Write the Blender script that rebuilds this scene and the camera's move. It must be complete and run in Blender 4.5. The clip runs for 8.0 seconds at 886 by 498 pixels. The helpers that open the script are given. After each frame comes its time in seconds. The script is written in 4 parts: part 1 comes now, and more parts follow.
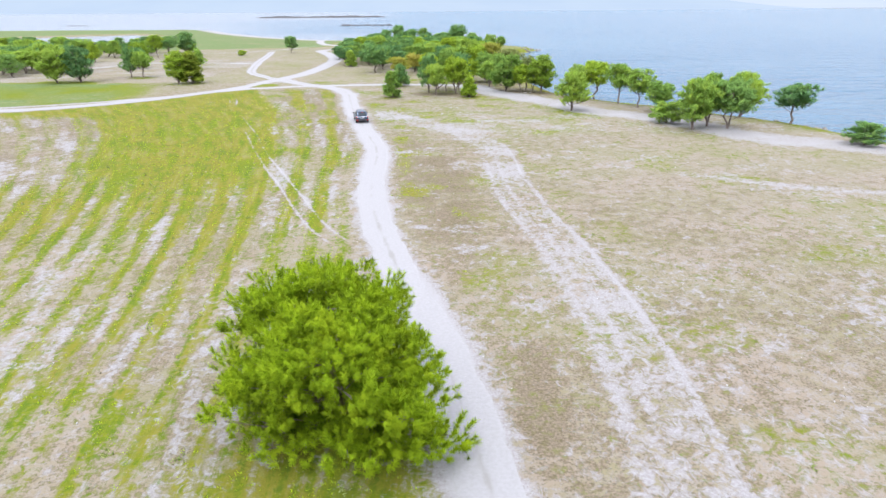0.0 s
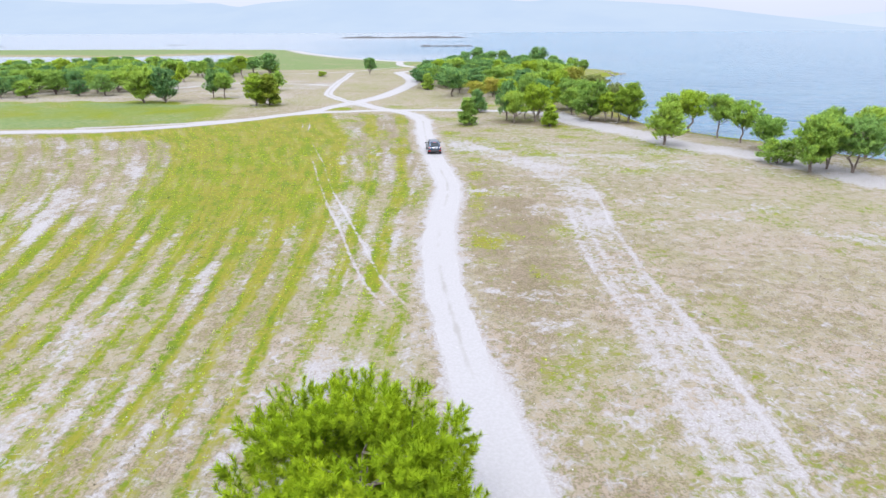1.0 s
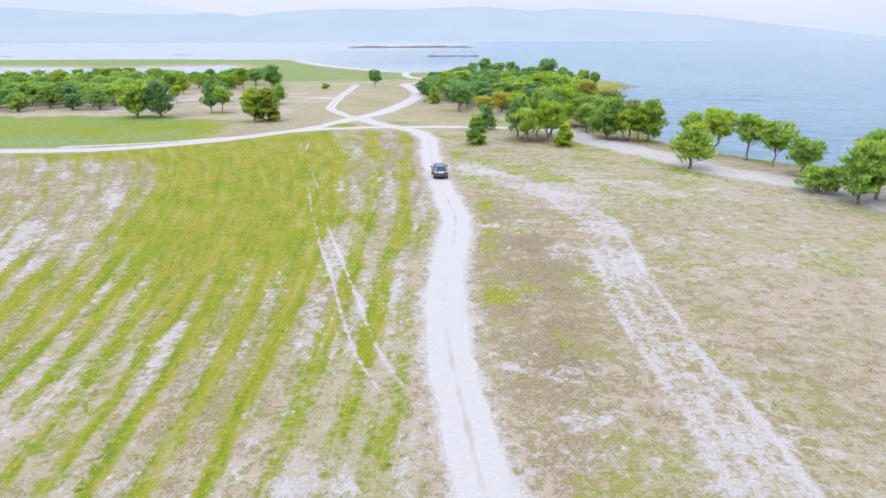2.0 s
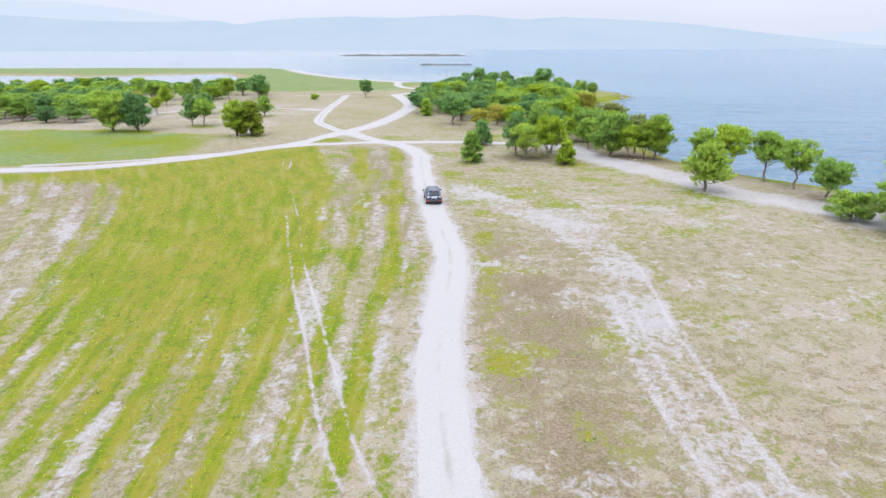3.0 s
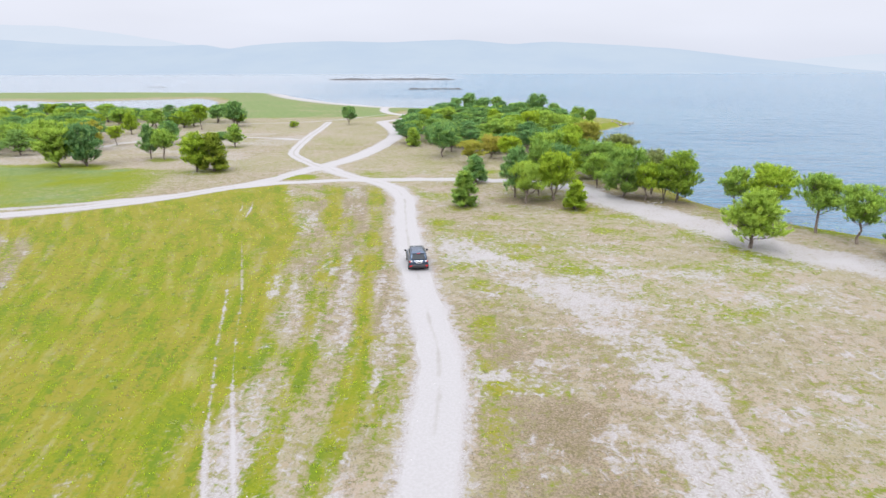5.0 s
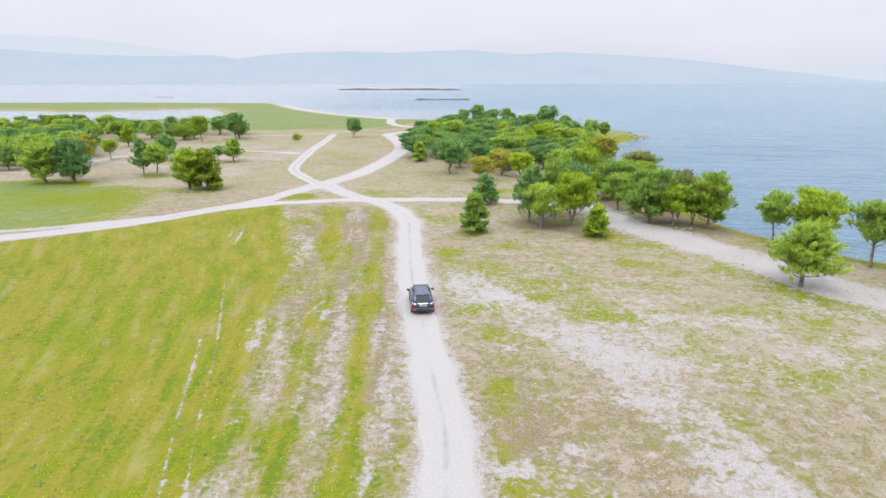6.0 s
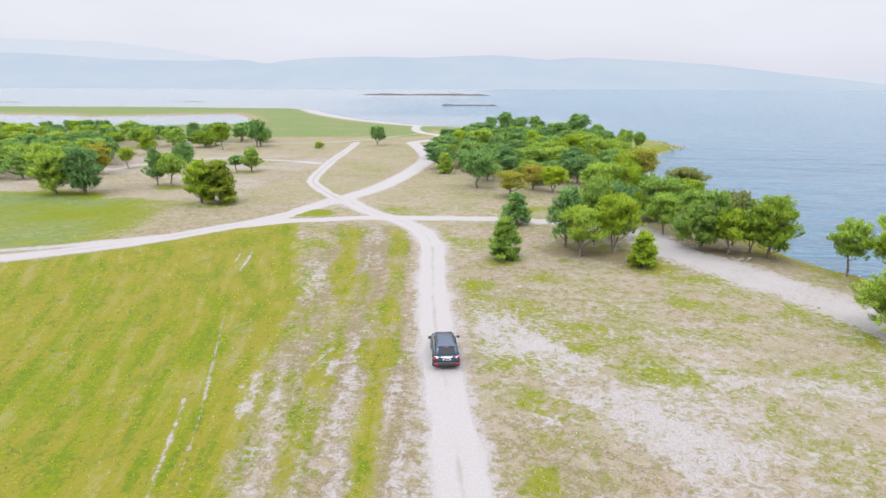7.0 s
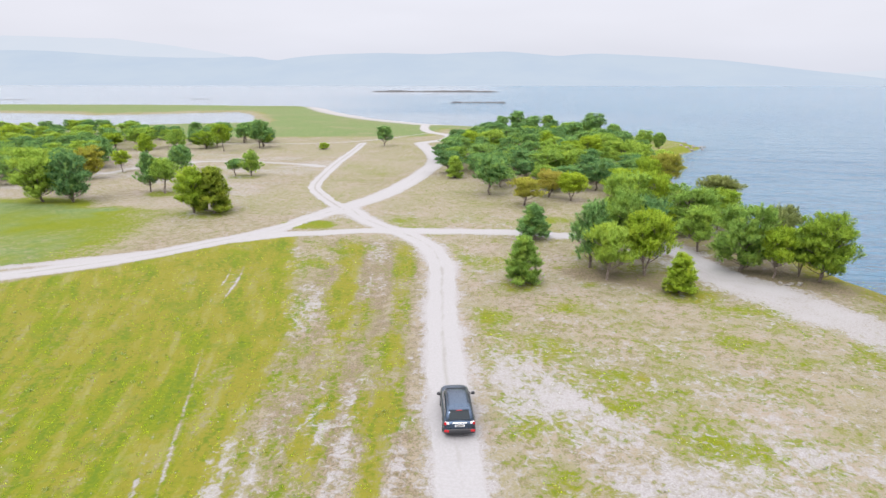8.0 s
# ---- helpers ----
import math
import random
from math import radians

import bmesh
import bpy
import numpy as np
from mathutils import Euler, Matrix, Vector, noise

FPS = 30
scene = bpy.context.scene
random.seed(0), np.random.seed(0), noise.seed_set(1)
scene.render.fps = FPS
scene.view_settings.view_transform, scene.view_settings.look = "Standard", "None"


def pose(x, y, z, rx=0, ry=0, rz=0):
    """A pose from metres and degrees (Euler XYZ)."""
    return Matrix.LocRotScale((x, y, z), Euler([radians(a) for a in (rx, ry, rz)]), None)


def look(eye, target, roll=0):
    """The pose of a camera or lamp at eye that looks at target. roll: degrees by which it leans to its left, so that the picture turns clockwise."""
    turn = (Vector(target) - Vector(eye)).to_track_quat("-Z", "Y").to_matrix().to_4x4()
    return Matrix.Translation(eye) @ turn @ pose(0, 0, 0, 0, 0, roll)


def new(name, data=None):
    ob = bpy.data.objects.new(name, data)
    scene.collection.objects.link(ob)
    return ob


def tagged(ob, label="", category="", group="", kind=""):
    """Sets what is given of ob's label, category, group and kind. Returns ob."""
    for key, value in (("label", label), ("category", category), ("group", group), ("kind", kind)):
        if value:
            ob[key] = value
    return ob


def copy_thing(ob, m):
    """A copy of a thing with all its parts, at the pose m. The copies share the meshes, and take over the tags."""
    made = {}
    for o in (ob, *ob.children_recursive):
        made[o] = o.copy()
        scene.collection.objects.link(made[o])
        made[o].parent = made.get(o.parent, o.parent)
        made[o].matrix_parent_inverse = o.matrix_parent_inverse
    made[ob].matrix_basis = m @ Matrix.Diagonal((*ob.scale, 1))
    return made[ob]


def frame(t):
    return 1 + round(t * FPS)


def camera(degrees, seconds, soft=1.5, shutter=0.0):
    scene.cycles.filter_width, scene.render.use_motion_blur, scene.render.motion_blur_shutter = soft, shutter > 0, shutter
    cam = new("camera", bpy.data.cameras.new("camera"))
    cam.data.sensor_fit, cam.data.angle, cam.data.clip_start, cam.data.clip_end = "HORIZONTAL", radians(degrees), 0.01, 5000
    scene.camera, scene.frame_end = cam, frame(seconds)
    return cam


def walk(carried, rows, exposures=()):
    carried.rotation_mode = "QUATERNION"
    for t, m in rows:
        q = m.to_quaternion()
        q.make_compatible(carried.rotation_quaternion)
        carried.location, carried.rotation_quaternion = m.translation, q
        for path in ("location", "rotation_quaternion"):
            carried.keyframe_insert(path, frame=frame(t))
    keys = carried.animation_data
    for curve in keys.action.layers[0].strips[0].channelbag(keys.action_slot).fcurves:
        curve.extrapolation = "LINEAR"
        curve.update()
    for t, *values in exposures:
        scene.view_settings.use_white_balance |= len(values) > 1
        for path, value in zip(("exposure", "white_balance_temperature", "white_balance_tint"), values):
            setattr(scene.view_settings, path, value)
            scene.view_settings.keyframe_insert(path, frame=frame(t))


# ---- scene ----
cam = camera(73.2, 8.0, soft=1.5)
PATH = [
    (0, (0.617, -1.751, 15.936), (0.648, 0.102, 15.184), -0.4),
    (0.5, (0.483, 1.868, 16.186), (0.435, 3.726, 15.446), -0.3),
    (1, (0.269, 5.492, 16.527), (0.067, 7.357, 15.832), -0.3),
    (1.5, (-0.151, 9.241, 16.868), (-0.377, 11.109, 16.19), -0.3),
    (3, (-1.515, 20.532, 17.603), (-1.716, 22.414, 16.957), -0.2),
    (3.5, (-1.87, 24.372, 17.654), (-2.059, 26.26, 17.021), -0.2),
    (4, (-2.235, 28.265, 17.693), (-2.412, 30.16, 17.078), -0.2),
    (4.5, (-2.533, 32.067, 17.72), (-2.701, 33.969, 17.125), -0.2),
    (6, (-3.612, 43.283, 18.179), (-3.805, 45.197, 17.632), -0.1),
    (6.5, (-4.048, 47.061, 18.475), (-4.284, 48.973, 17.939), -0.1),
    (7, (-4.7, 50.786, 18.795), (-4.973, 52.694, 18.263), 0.1),
    (7.5, (-5.37, 54.493, 19.08), (-5.663, 56.398, 18.545), 0.1),
    (8, (-5.997, 58.258, 19.361), (-6.298, 60.16, 18.818), 0.0),
]
walk(cam, [(t, look(eye, target, roll)) for t, eye, target, roll in PATH],
     [(0, 0.11, 6000, 13), (1.5, 0.07, 6000, 13), (3.5, 0.02, 6150, 12), (6, -0.02, 6420, 12), (8, -0.04, 6500, 13)])

# ---- world, sun ----
world = bpy.data.worlds.new("overcast_sky")
scene.world = world
world.use_nodes = True
wn, wl = world.node_tree.nodes, world.node_tree.links
wn.clear()
SUN_EL, SUN_AZ = 58.0, 200.0
sky = wn.new("ShaderNodeTexSky")
sky.sky_type, sky.sun_disc = "NISHITA", False
sky.sun_elevation, sky.sun_rotation = radians(SUN_EL), radians(SUN_AZ)
sky.air_density, sky.dust_density = 1.0, 3.0
clear = wn.new("ShaderNodeBackground")
clear.inputs["Strength"].default_value = 0.10
wl.new(sky.outputs["Color"], clear.inputs["Color"])
# overcast layer: brighter towards the zenith, as cloud cover is
co = wn.new("ShaderNodeTexCoord")
sep = wn.new("ShaderNodeSeparateXYZ")
wl.new(co.outputs["Generated"], sep.inputs[0])
ramp = wn.new("ShaderNodeValToRGB")
ramp.color_ramp.interpolation = "EASE"
e = ramp.color_ramp.elements
e[0].position, e[0].color = 0.0, (0.238, 0.249, 0.276, 1)
e[1].position, e[1].color = 0.85, (0.98, 0.98, 1.0, 1)
m = e.new(0.10)
m.color = (0.262, 0.268, 0.29, 1)
wl.new(sep.outputs["Z"], ramp.inputs["Fac"])
cloud_noise = wn.new("ShaderNodeTexNoise")
cloud_noise.inputs["Scale"].default_value, cloud_noise.inputs["Detail"].default_value = 2.2, 3.0
stretch = wn.new("ShaderNodeMapping")
stretch.inputs["Scale"].default_value = (1.0, 1.0, 5.0)
wl.new(co.outputs["Generated"], stretch.inputs[0])
wl.new(stretch.outputs[0], cloud_noise.inputs["Vector"])
cloud_soft = wn.new("ShaderNodeMapRange")
cloud_soft.inputs["From Min"].default_value, cloud_soft.inputs["From Max"].default_value = 0.3, 0.7
cloud_soft.inputs["To Min"].default_value, cloud_soft.inputs["To Max"].default_value = 0.96, 1.04
wl.new(cloud_noise.outputs["Fac"], cloud_soft.inputs["Value"])
cloud_mul = wn.new("ShaderNodeVectorMath")
cloud_mul.operation = "SCALE"
wl.new(ramp.outputs["Color"], cloud_mul.inputs[0])
wl.new(cloud_soft.outputs[0], cloud_mul.inputs["Scale"])
cloud = wn.new("ShaderNodeBackground")
cloud.inputs["Strength"].default_value = 3.35
wl.new(cloud_mul.outputs[0], cloud.inputs["Color"])
blend = wn.new("ShaderNodeMixShader")
blend.inputs["Fac"].default_value = 0.92
wl.new(clear.outputs[0], blend.inputs[1])
wl.new(cloud.outputs[0], blend.inputs[2])
out = wn.new("ShaderNodeOutputWorld")
wl.new(blend.outputs[0], out.inputs["Surface"])

sun = new("sun", bpy.data.lights.new("sun", "SUN"))
sun.data.energy, sun.data.angle, sun.data.color = 1.6, radians(14), (1.0, 0.96, 0.9)
az, el = radians(SUN_AZ), radians(SUN_EL)
sun.matrix_world = look((math.sin(az) * math.cos(el) * 200, math.cos(az) * math.cos(el) * 200, math.sin(el) * 200), (0, 0, 0))


# ---- materials ----
class Nodes:
    """A material with short names for its nodes."""

    def __init__(self, name):
        self.mat = bpy.data.materials.new(name)
        self.mat.use_nodes = True
        self.t = self.mat.node_tree
        self.t.nodes.clear()
        self.out = self.t.nodes.new("ShaderNodeOutputMaterial")
        self.pos = self.t.nodes.new("ShaderNodeNewGeometry").outputs["Position"]

    def put(self, socket, value):
        if isinstance(value, bpy.types.NodeSocket):
            self.t.links.new(value, socket)
        elif isinstance(value, tuple) and len(value) == 3 and socket.type == "RGBA":
            socket.default_value = (*value, 1)
        else:
            socket.default_value = value

    def noise(self, scale, detail=3.0, rough=0.55, vec=None, distort=0.0):
        n = self.t.nodes.new("ShaderNodeTexNoise")
        self.put(n.inputs["Vector"], vec or self.pos)
        n.inputs["Scale"].default_value, n.inputs["Detail"].default_value = scale, detail
        n.inputs["Roughness"].default_value, n.inputs["Distortion"].default_value = rough, distort
        return n.outputs["Fac"]

    def scaled(self, x, y, z, vec=None):
        n = self.t.nodes.new("ShaderNodeMapping")
        self.put(n.inputs[0], vec or self.pos)
        n.inputs["Scale"].default_value = (x, y, z)
        return n.outputs[0]

    def math(self, op, a, b=0.0):
        n = self.t.nodes.new("ShaderNodeMath")
        n.operation = op
        self.put(n.inputs[0], a)
        self.put(n.inputs[1], b)
        return n.outputs[0]

    def step(self, v, lo, hi, a=0.0, b=1.0):
        n = self.t.nodes.new("ShaderNodeMapRange")
        n.interpolation_type = "SMOOTHSTEP"
        for i, k in enumerate((v, lo, hi, a, b)):
            self.put(n.inputs[i], k)
        return n.outputs[0]

    def mix(self, f, a, b, blend_type="MIX"):
        n = self.t.nodes.new("ShaderNodeMix")
        n.data_type, n.blend_type = "RGBA", blend_type
        self.put(n.inputs[0], f)
        self.put(n.inputs[6], a)
        self.put(n.inputs[7], b)
        return n.outputs[2]

    def channels(self, attribute):
        a = self.t.nodes.new("ShaderNodeAttribute")
        a.attribute_name = attribute
        s = self.t.nodes.new("ShaderNodeSeparateColor")
        self.t.links.new(a.outputs["Color"], s.inputs[0])
        return s.outputs[0], s.outputs[1], s.outputs[2]

    def bump(self, height, distance=0.02, strength=1.0):
        n = self.t.nodes.new("ShaderNodeBump")
        self.put(n.inputs["Height"], height)
        n.inputs["Distance"].default_value, n.inputs["Strength"].default_value = distance, strength
        return n.outputs[0]

    def surface(self, **values):
        p = self.t.nodes.new("ShaderNodeBsdfPrincipled")
        for k, v in values.items():
            self.put(p.inputs[k.replace("_", " ")], v)
        self.t.links.new(p.outputs[0], self.out.inputs[0])
        return p


def plain(name, colour, rough=0.5, metal=0.0, spread=0.12, scale=8.0, coat=0.0):
    """Paint, plastic, metal: one colour with slight uneven wear."""
    n = Nodes(name)
    dark = tuple(c * (1 - spread) for c in colour)
    light = tuple(min(1, c * (1 + spread)) for c in colour)
    c = n.mix(n.noise(scale), dark, light)
    r = n.step(n.noise(scale * 3), 0.3, 0.7, rough * 0.85, min(1, rough * 1.15))
    n.surface(Base_Color=c, Roughness=r, Metallic=metal, Coat_Weight=coat)
    return n.mat


SAND_PALE, SAND_GREY = (0.292, 0.284, 0.290), (0.222, 0.208, 0.202)


def ground_material():
    n = Nodes("coastal_grassland")
    sand, green, brown = n.channels("cover")
    fine, speck, wide = n.noise(8.0, 4, 0.6), n.noise(26.0, 2), n.noise(0.16, 3)
    mid = n.noise(2.6, 5, 0.65, distort=0.5)
    patch = n.noise(0.95, 5, 0.62, distort=0.6)
    streak = n.noise(1.0, 4, 0.62, n.scaled(1.1, 0.75, 1))

    # furrow grain: noise drawn out along the rows of the field
    furrow_x, furrow_y, field = n.channels("flow")
    lay = n.t.nodes.new("ShaderNodeCombineXYZ")
    n.put(lay.inputs[0], n.math("MULTIPLY", furrow_x, 22.0))
    n.put(lay.inputs[1], n.math("MULTIPLY", furrow_y, 14.0))
    rows = n.noise(1.0, 4, 0.6, lay.outputs[0])
    rows = n.math("ADD", 0.5, n.math("MULTIPLY", n.math("SUBTRACT", rows, 0.5), field))

    def uneven(v, *layers):
        for layer, amount in layers:
            v = n.math("ADD", v, n.math("MULTIPLY", n.math("SUBTRACT", layer, 0.5), amount))
        return v

    # dry straw and soil
    straw = n.mix(n.step(wide, 0.38, 0.62), (0.226, 0.186, 0.142), (0.188, 0.168, 0.098))
    straw = n.mix(n.step(mid, 0.38, 0.66), straw, (0.244, 0.222, 0.198))
    straw = n.mix(n.step(fine, 0.50, 0.72, 0.0, 0.5), straw, (0.112, 0.106, 0.062))
    rust = n.mix(n.step(fine, 0.3, 0.7), (0.205, 0.162, 0.122), (0.112, 0.094, 0.060))
    base = n.mix(n.step(uneven(brown, (patch, 3.2), (mid, 3.0), (fine, 1.4), (rows, -1.4)), 0.25, 0.9, 0.0, 1.0), straw, rust)
    # low scrub and dead stalks
    scrub = n.step(uneven(n.noise(3.4, 5, 0.7, distort=0.6), (brown, 0.10), (patch, 0.5)), 0.56, 0.72, 0.0, 0.62)
    thin = n.step(uneven(n.noise(0.55, 4, 0.6, distort=0.4), (mid, 0.5), (green, 0.25)), 0.46, 0.66, 0.0, 0.38)
    base = n.mix(thin, base, (0.160, 0.165, 0.068))
    base = n.mix(scrub, base, n.mix(n.step(fine, 0.35, 0.65), (0.128, 0.116, 0.044), (0.070, 0.066, 0.030)))
    # living grass, yellowing in streaks
    lush = n.mix(n.step(fine, 0.3, 0.7), (0.096, 0.126, 0.006), (0.145, 0.163, 0.011))
    lush = n.mix(n.step(uneven(brown, (n.noise(0.45, 3), 2.2), (rows, 2.2)), 0.2, 0.95, 0.0, 0.7), lush, (0.170, 0.147, 0.024))
    lush = n.mix(n.step(uneven(rows, (mid, 0.5)), 0.53, 0.72, 0.0, 0.5), lush, (0.205, 0.200, 0.085))
    lush = n.mix(n.step(uneven(mid, (rows, -1.0)), 0.5, 0.72, 0.0, 0.85), lush, (0.076, 0.118, 0.010))
    lush = n.mix(n.step(uneven(n.noise(0.28, 4, 0.6, distort=0.8), (mid, 0.3)), 0.54, 0.68, 0.0, 0.6), lush, (0.088, 0.124, 0.012))
    # cool pale green of marsh and meadow, the marsh's distance haze mixed into it
    lush = n.mix(n.step(brown, -0.4, -0.9, 0.0, 0.9), lush, n.mix(n.step(patch, 0.35, 0.65), (0.140, 0.176, 0.074), (0.086, 0.134, 0.052)))
    growth = uneven(green, (patch, 1.6), (mid, 2.7), (fine, 1.0), (rows, -1.5))
    base = n.mix(n.step(growth, 0.02, 0.55, 0.0, 0.6), base, n.mix(fine, (0.180, 0.174, 0.080), (0.122, 0.120, 0.050)))
    base = n.mix(n.step(growth, 0.28, 0.95), base, lush)
    # bare sand, crumbled, with dark stalks and droppings of soil in it
    crumb = n.noise(1.8, 5, 0.66, distort=1.0)
    pale = n.mix(n.step(fine, 0.3, 0.7), SAND_PALE, SAND_GREY)
    pale = n.mix(n.step(speck, 0.55, 0.75, 0.0, 0.5), pale, (0.15, 0.14, 0.105))
    pale = n.mix(n.step(n.noise(4.2, 3, 0.6, distort=0.8), 0.56, 0.68, 0.0, 0.6), pale, (0.150, 0.140, 0.098))
    base = n.mix(n.step(uneven(sand, (streak, 1.7), (crumb, 3.2), (fine, 0.8), (rows, 1.5)), 0.28, 1.02), base, pale)
    # powdery sand thrown out beside the tracks
    base = n.mix(n.step(uneven(sand, (mid, 0.8), (fine, 0.6)), 1.05, 1.75, 0.0, 0.92), base, n.mix(fine, (0.300, 0.293, 0.298), (0.262, 0.255, 0.256)))
    h = n.math("ADD", n.math("MULTIPLY", fine, 0.6), n.math("MULTIPLY", mid, 0.8))
    n.surface(Base_Color=base, Roughness=0.95, Specular_IOR_Level=0.1, Normal=n.bump(h, 0.10, 0.7))
    return n.mat


def road_material():
    n = Nodes("white_sand_track")
    rut, rim, _ = n.channels("wear")
    fine, speck, patch = n.noise(6.0, 4), n.noise(30.0, 2), n.noise(0.7, 4, 0.6, n.scaled(1.5, 0.6, 1))
    c = n.mix(n.step(fine, 0.3, 0.7), (0.294, 0.288, 0.294), (0.268, 0.262, 0.264))
    c = n.mix(n.step(n.math("ADD", rut, n.math("MULTIPLY", n.math("SUBTRACT", patch, 0.5), 1.2)), 0.38, 0.85, 0.0, 0.85), c, (0.225, 0.216, 0.205))
    c = n.mix(n.step(n.math("ADD", rim, n.math("MULTIPLY", n.math("SUBTRACT", fine, 0.5), 1.6)), 0.45, 0.85, 0.0, 0.8), c, (0.262, 0.254, 0.248))
    c = n.mix(n.step(speck, 0.66, 0.76, 0.0, 0.5), c, (0.2, 0.19, 0.17))
    n.surface(Base_Color=c, Roughness=0.95, Specular_IOR_Level=0.15, Normal=n.bump(n.math("ADD", fine, speck), 0.03, 0.7))
    return n.mat


def water_material():
    n = Nodes("sea_water")
    wide = n.noise(1.0, 3, 0.5, n.scaled(0.004, 0.012, 1))
    shoal = n.noise(1.0, 2, 0.5, n.scaled(0.0025, 0.004, 1))
    c = n.mix(n.step(wide, 0.35, 0.65), (0.068, 0.138, 0.206), (0.090, 0.162, 0.222))
    # dark ripple lines of the reflection, painted into the water colour as streaks
    painted_ripples = n.noise(1.0, 4, 0.6, n.scaled(0.022, 0.13, 1), 0.6)
    c = n.mix(n.step(painted_ripples, 0.50, 0.66, 0.0, 0.55), c, (0.034, 0.094, 0.160))
    place = n.t.nodes.new("ShaderNodeSeparateXYZ")
    n.put(place.inputs[0], n.pos)
    # shallow sandy flats to the west
    west = n.math("ADD", place.outputs["X"], n.math("MULTIPLY", n.math("SUBTRACT", shoal, 0.5), 500.0))
    west = n.math("ADD", west, n.math("MULTIPLY", place.outputs["Y"], 0.06))
    c = n.mix(n.step(west, 60.0, -200.0, 0.0, 0.9), c, (0.200, 0.225, 0.255))
    ripple = n.noise(1.0, 3, 0.6, n.scaled(0.14, 0.55, 1))
    swell = n.noise(1.0, 2, 0.5, n.scaled(0.05, 0.16, 1))
    h = n.math("ADD", n.math("MULTIPLY", ripple, 0.55), swell)
    n.surface(Base_Color=c, Roughness=0.16, IOR=1.33, Normal=n.bump(h, 3.4, 0.95))
    return n.mat


def leaf_material(name, low, high, warm, lit=0.46):
    """Needles and leaves: colour varies by needle, by bough and by tree; some light comes through."""
    n = Nodes(name)
    island = n.t.nodes.new("ShaderNodeNewGeometry").outputs["Random Per Island"]
    tree = n.t.nodes.new("ShaderNodeObjectInfo").outputs["Random"]
    c = n.mix(n.math("MULTIPLY", island, 0.8), tuple(0.75 * a + 0.25 * b for a, b in zip(low, high)), high)
    # random dark spots put the shade of crown gaps into the colour
    c = n.mix(n.step(n.noise(1.7, 3, 0.6), 0.50, 0.66, 0.0, 0.75), c, tuple(0.50 * v for v in low))
    c = n.mix(n.step(n.noise(0.8, 3), 0.48, 0.68, 0.0, 0.5), c, warm)
    # random bright spots paint highlights on the tips
    c = n.mix(n.step(n.noise(3.1, 2), 0.54, 0.68, 0.0, 0.5), c, tuple(min(0.8, 1.25 * v) for v in high))
    c = n.mix(n.step(tree, 0.5, 1.0, 0.0, 0.32), c, (0.70 * low[0], 0.80 * low[1], low[2] * 0.9 + 0.03))
    c = n.mix(n.step(tree, 0.30, 0.0, 0.0, 0.28), c, warm)
    p = n.t.nodes.new("ShaderNodeBsdfPrincipled")
    n.put(p.inputs["Base Color"], c)
    p.inputs["Roughness"].default_value, p.inputs["Specular IOR Level"].default_value = 0.7, 0.10
    tr = n.t.nodes.new("ShaderNodeBsdfTranslucent")
    n.put(tr.inputs["Color"], c)
    mx = n.t.nodes.new("ShaderNodeMixShader")
    mx.inputs[0].default_value = lit
    n.t.links.new(p.outputs[0], mx.inputs[1])
    n.t.links.new(tr.outputs[0], mx.inputs[2])
    n.t.links.new(mx.outputs[0], n.out.inputs[0])
    return n.mat


def bark_material():
    n = Nodes("pine_bark")
    f = n.noise(1.0, 4, 0.6, n.scaled(14, 14, 3))
    c = n.mix(n.step(f, 0.35, 0.65), (0.10, 0.075, 0.06), (0.27, 0.22, 0.19))
    n.surface(Base_Color=c, Roughness=0.9, Normal=n.bump(f, 0.03))
    return n.mat


def rock_material():
    n = Nodes("shore_rock")
    f, g = n.noise(2.0, 4), n.noise(12, 3)
    c = n.mix(n.step(f, 0.35, 0.65), (0.14, 0.13, 0.12), (0.30, 0.28, 0.255))
    c = n.mix(n.step(g, 0.5, 0.7, 0, 0.6), c, (0.09, 0.085, 0.07))
    n.surface(Base_Color=c, Roughness=0.85, Normal=n.bump(g, 0.05))
    return n.mat


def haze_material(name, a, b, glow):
    """Far hills as a plain glowing backdrop: several kilometres of haze are painted into the emission colour."""
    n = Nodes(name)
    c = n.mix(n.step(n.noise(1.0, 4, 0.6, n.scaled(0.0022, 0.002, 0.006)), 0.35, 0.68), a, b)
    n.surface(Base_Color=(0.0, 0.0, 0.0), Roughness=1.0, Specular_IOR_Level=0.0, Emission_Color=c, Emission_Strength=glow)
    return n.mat


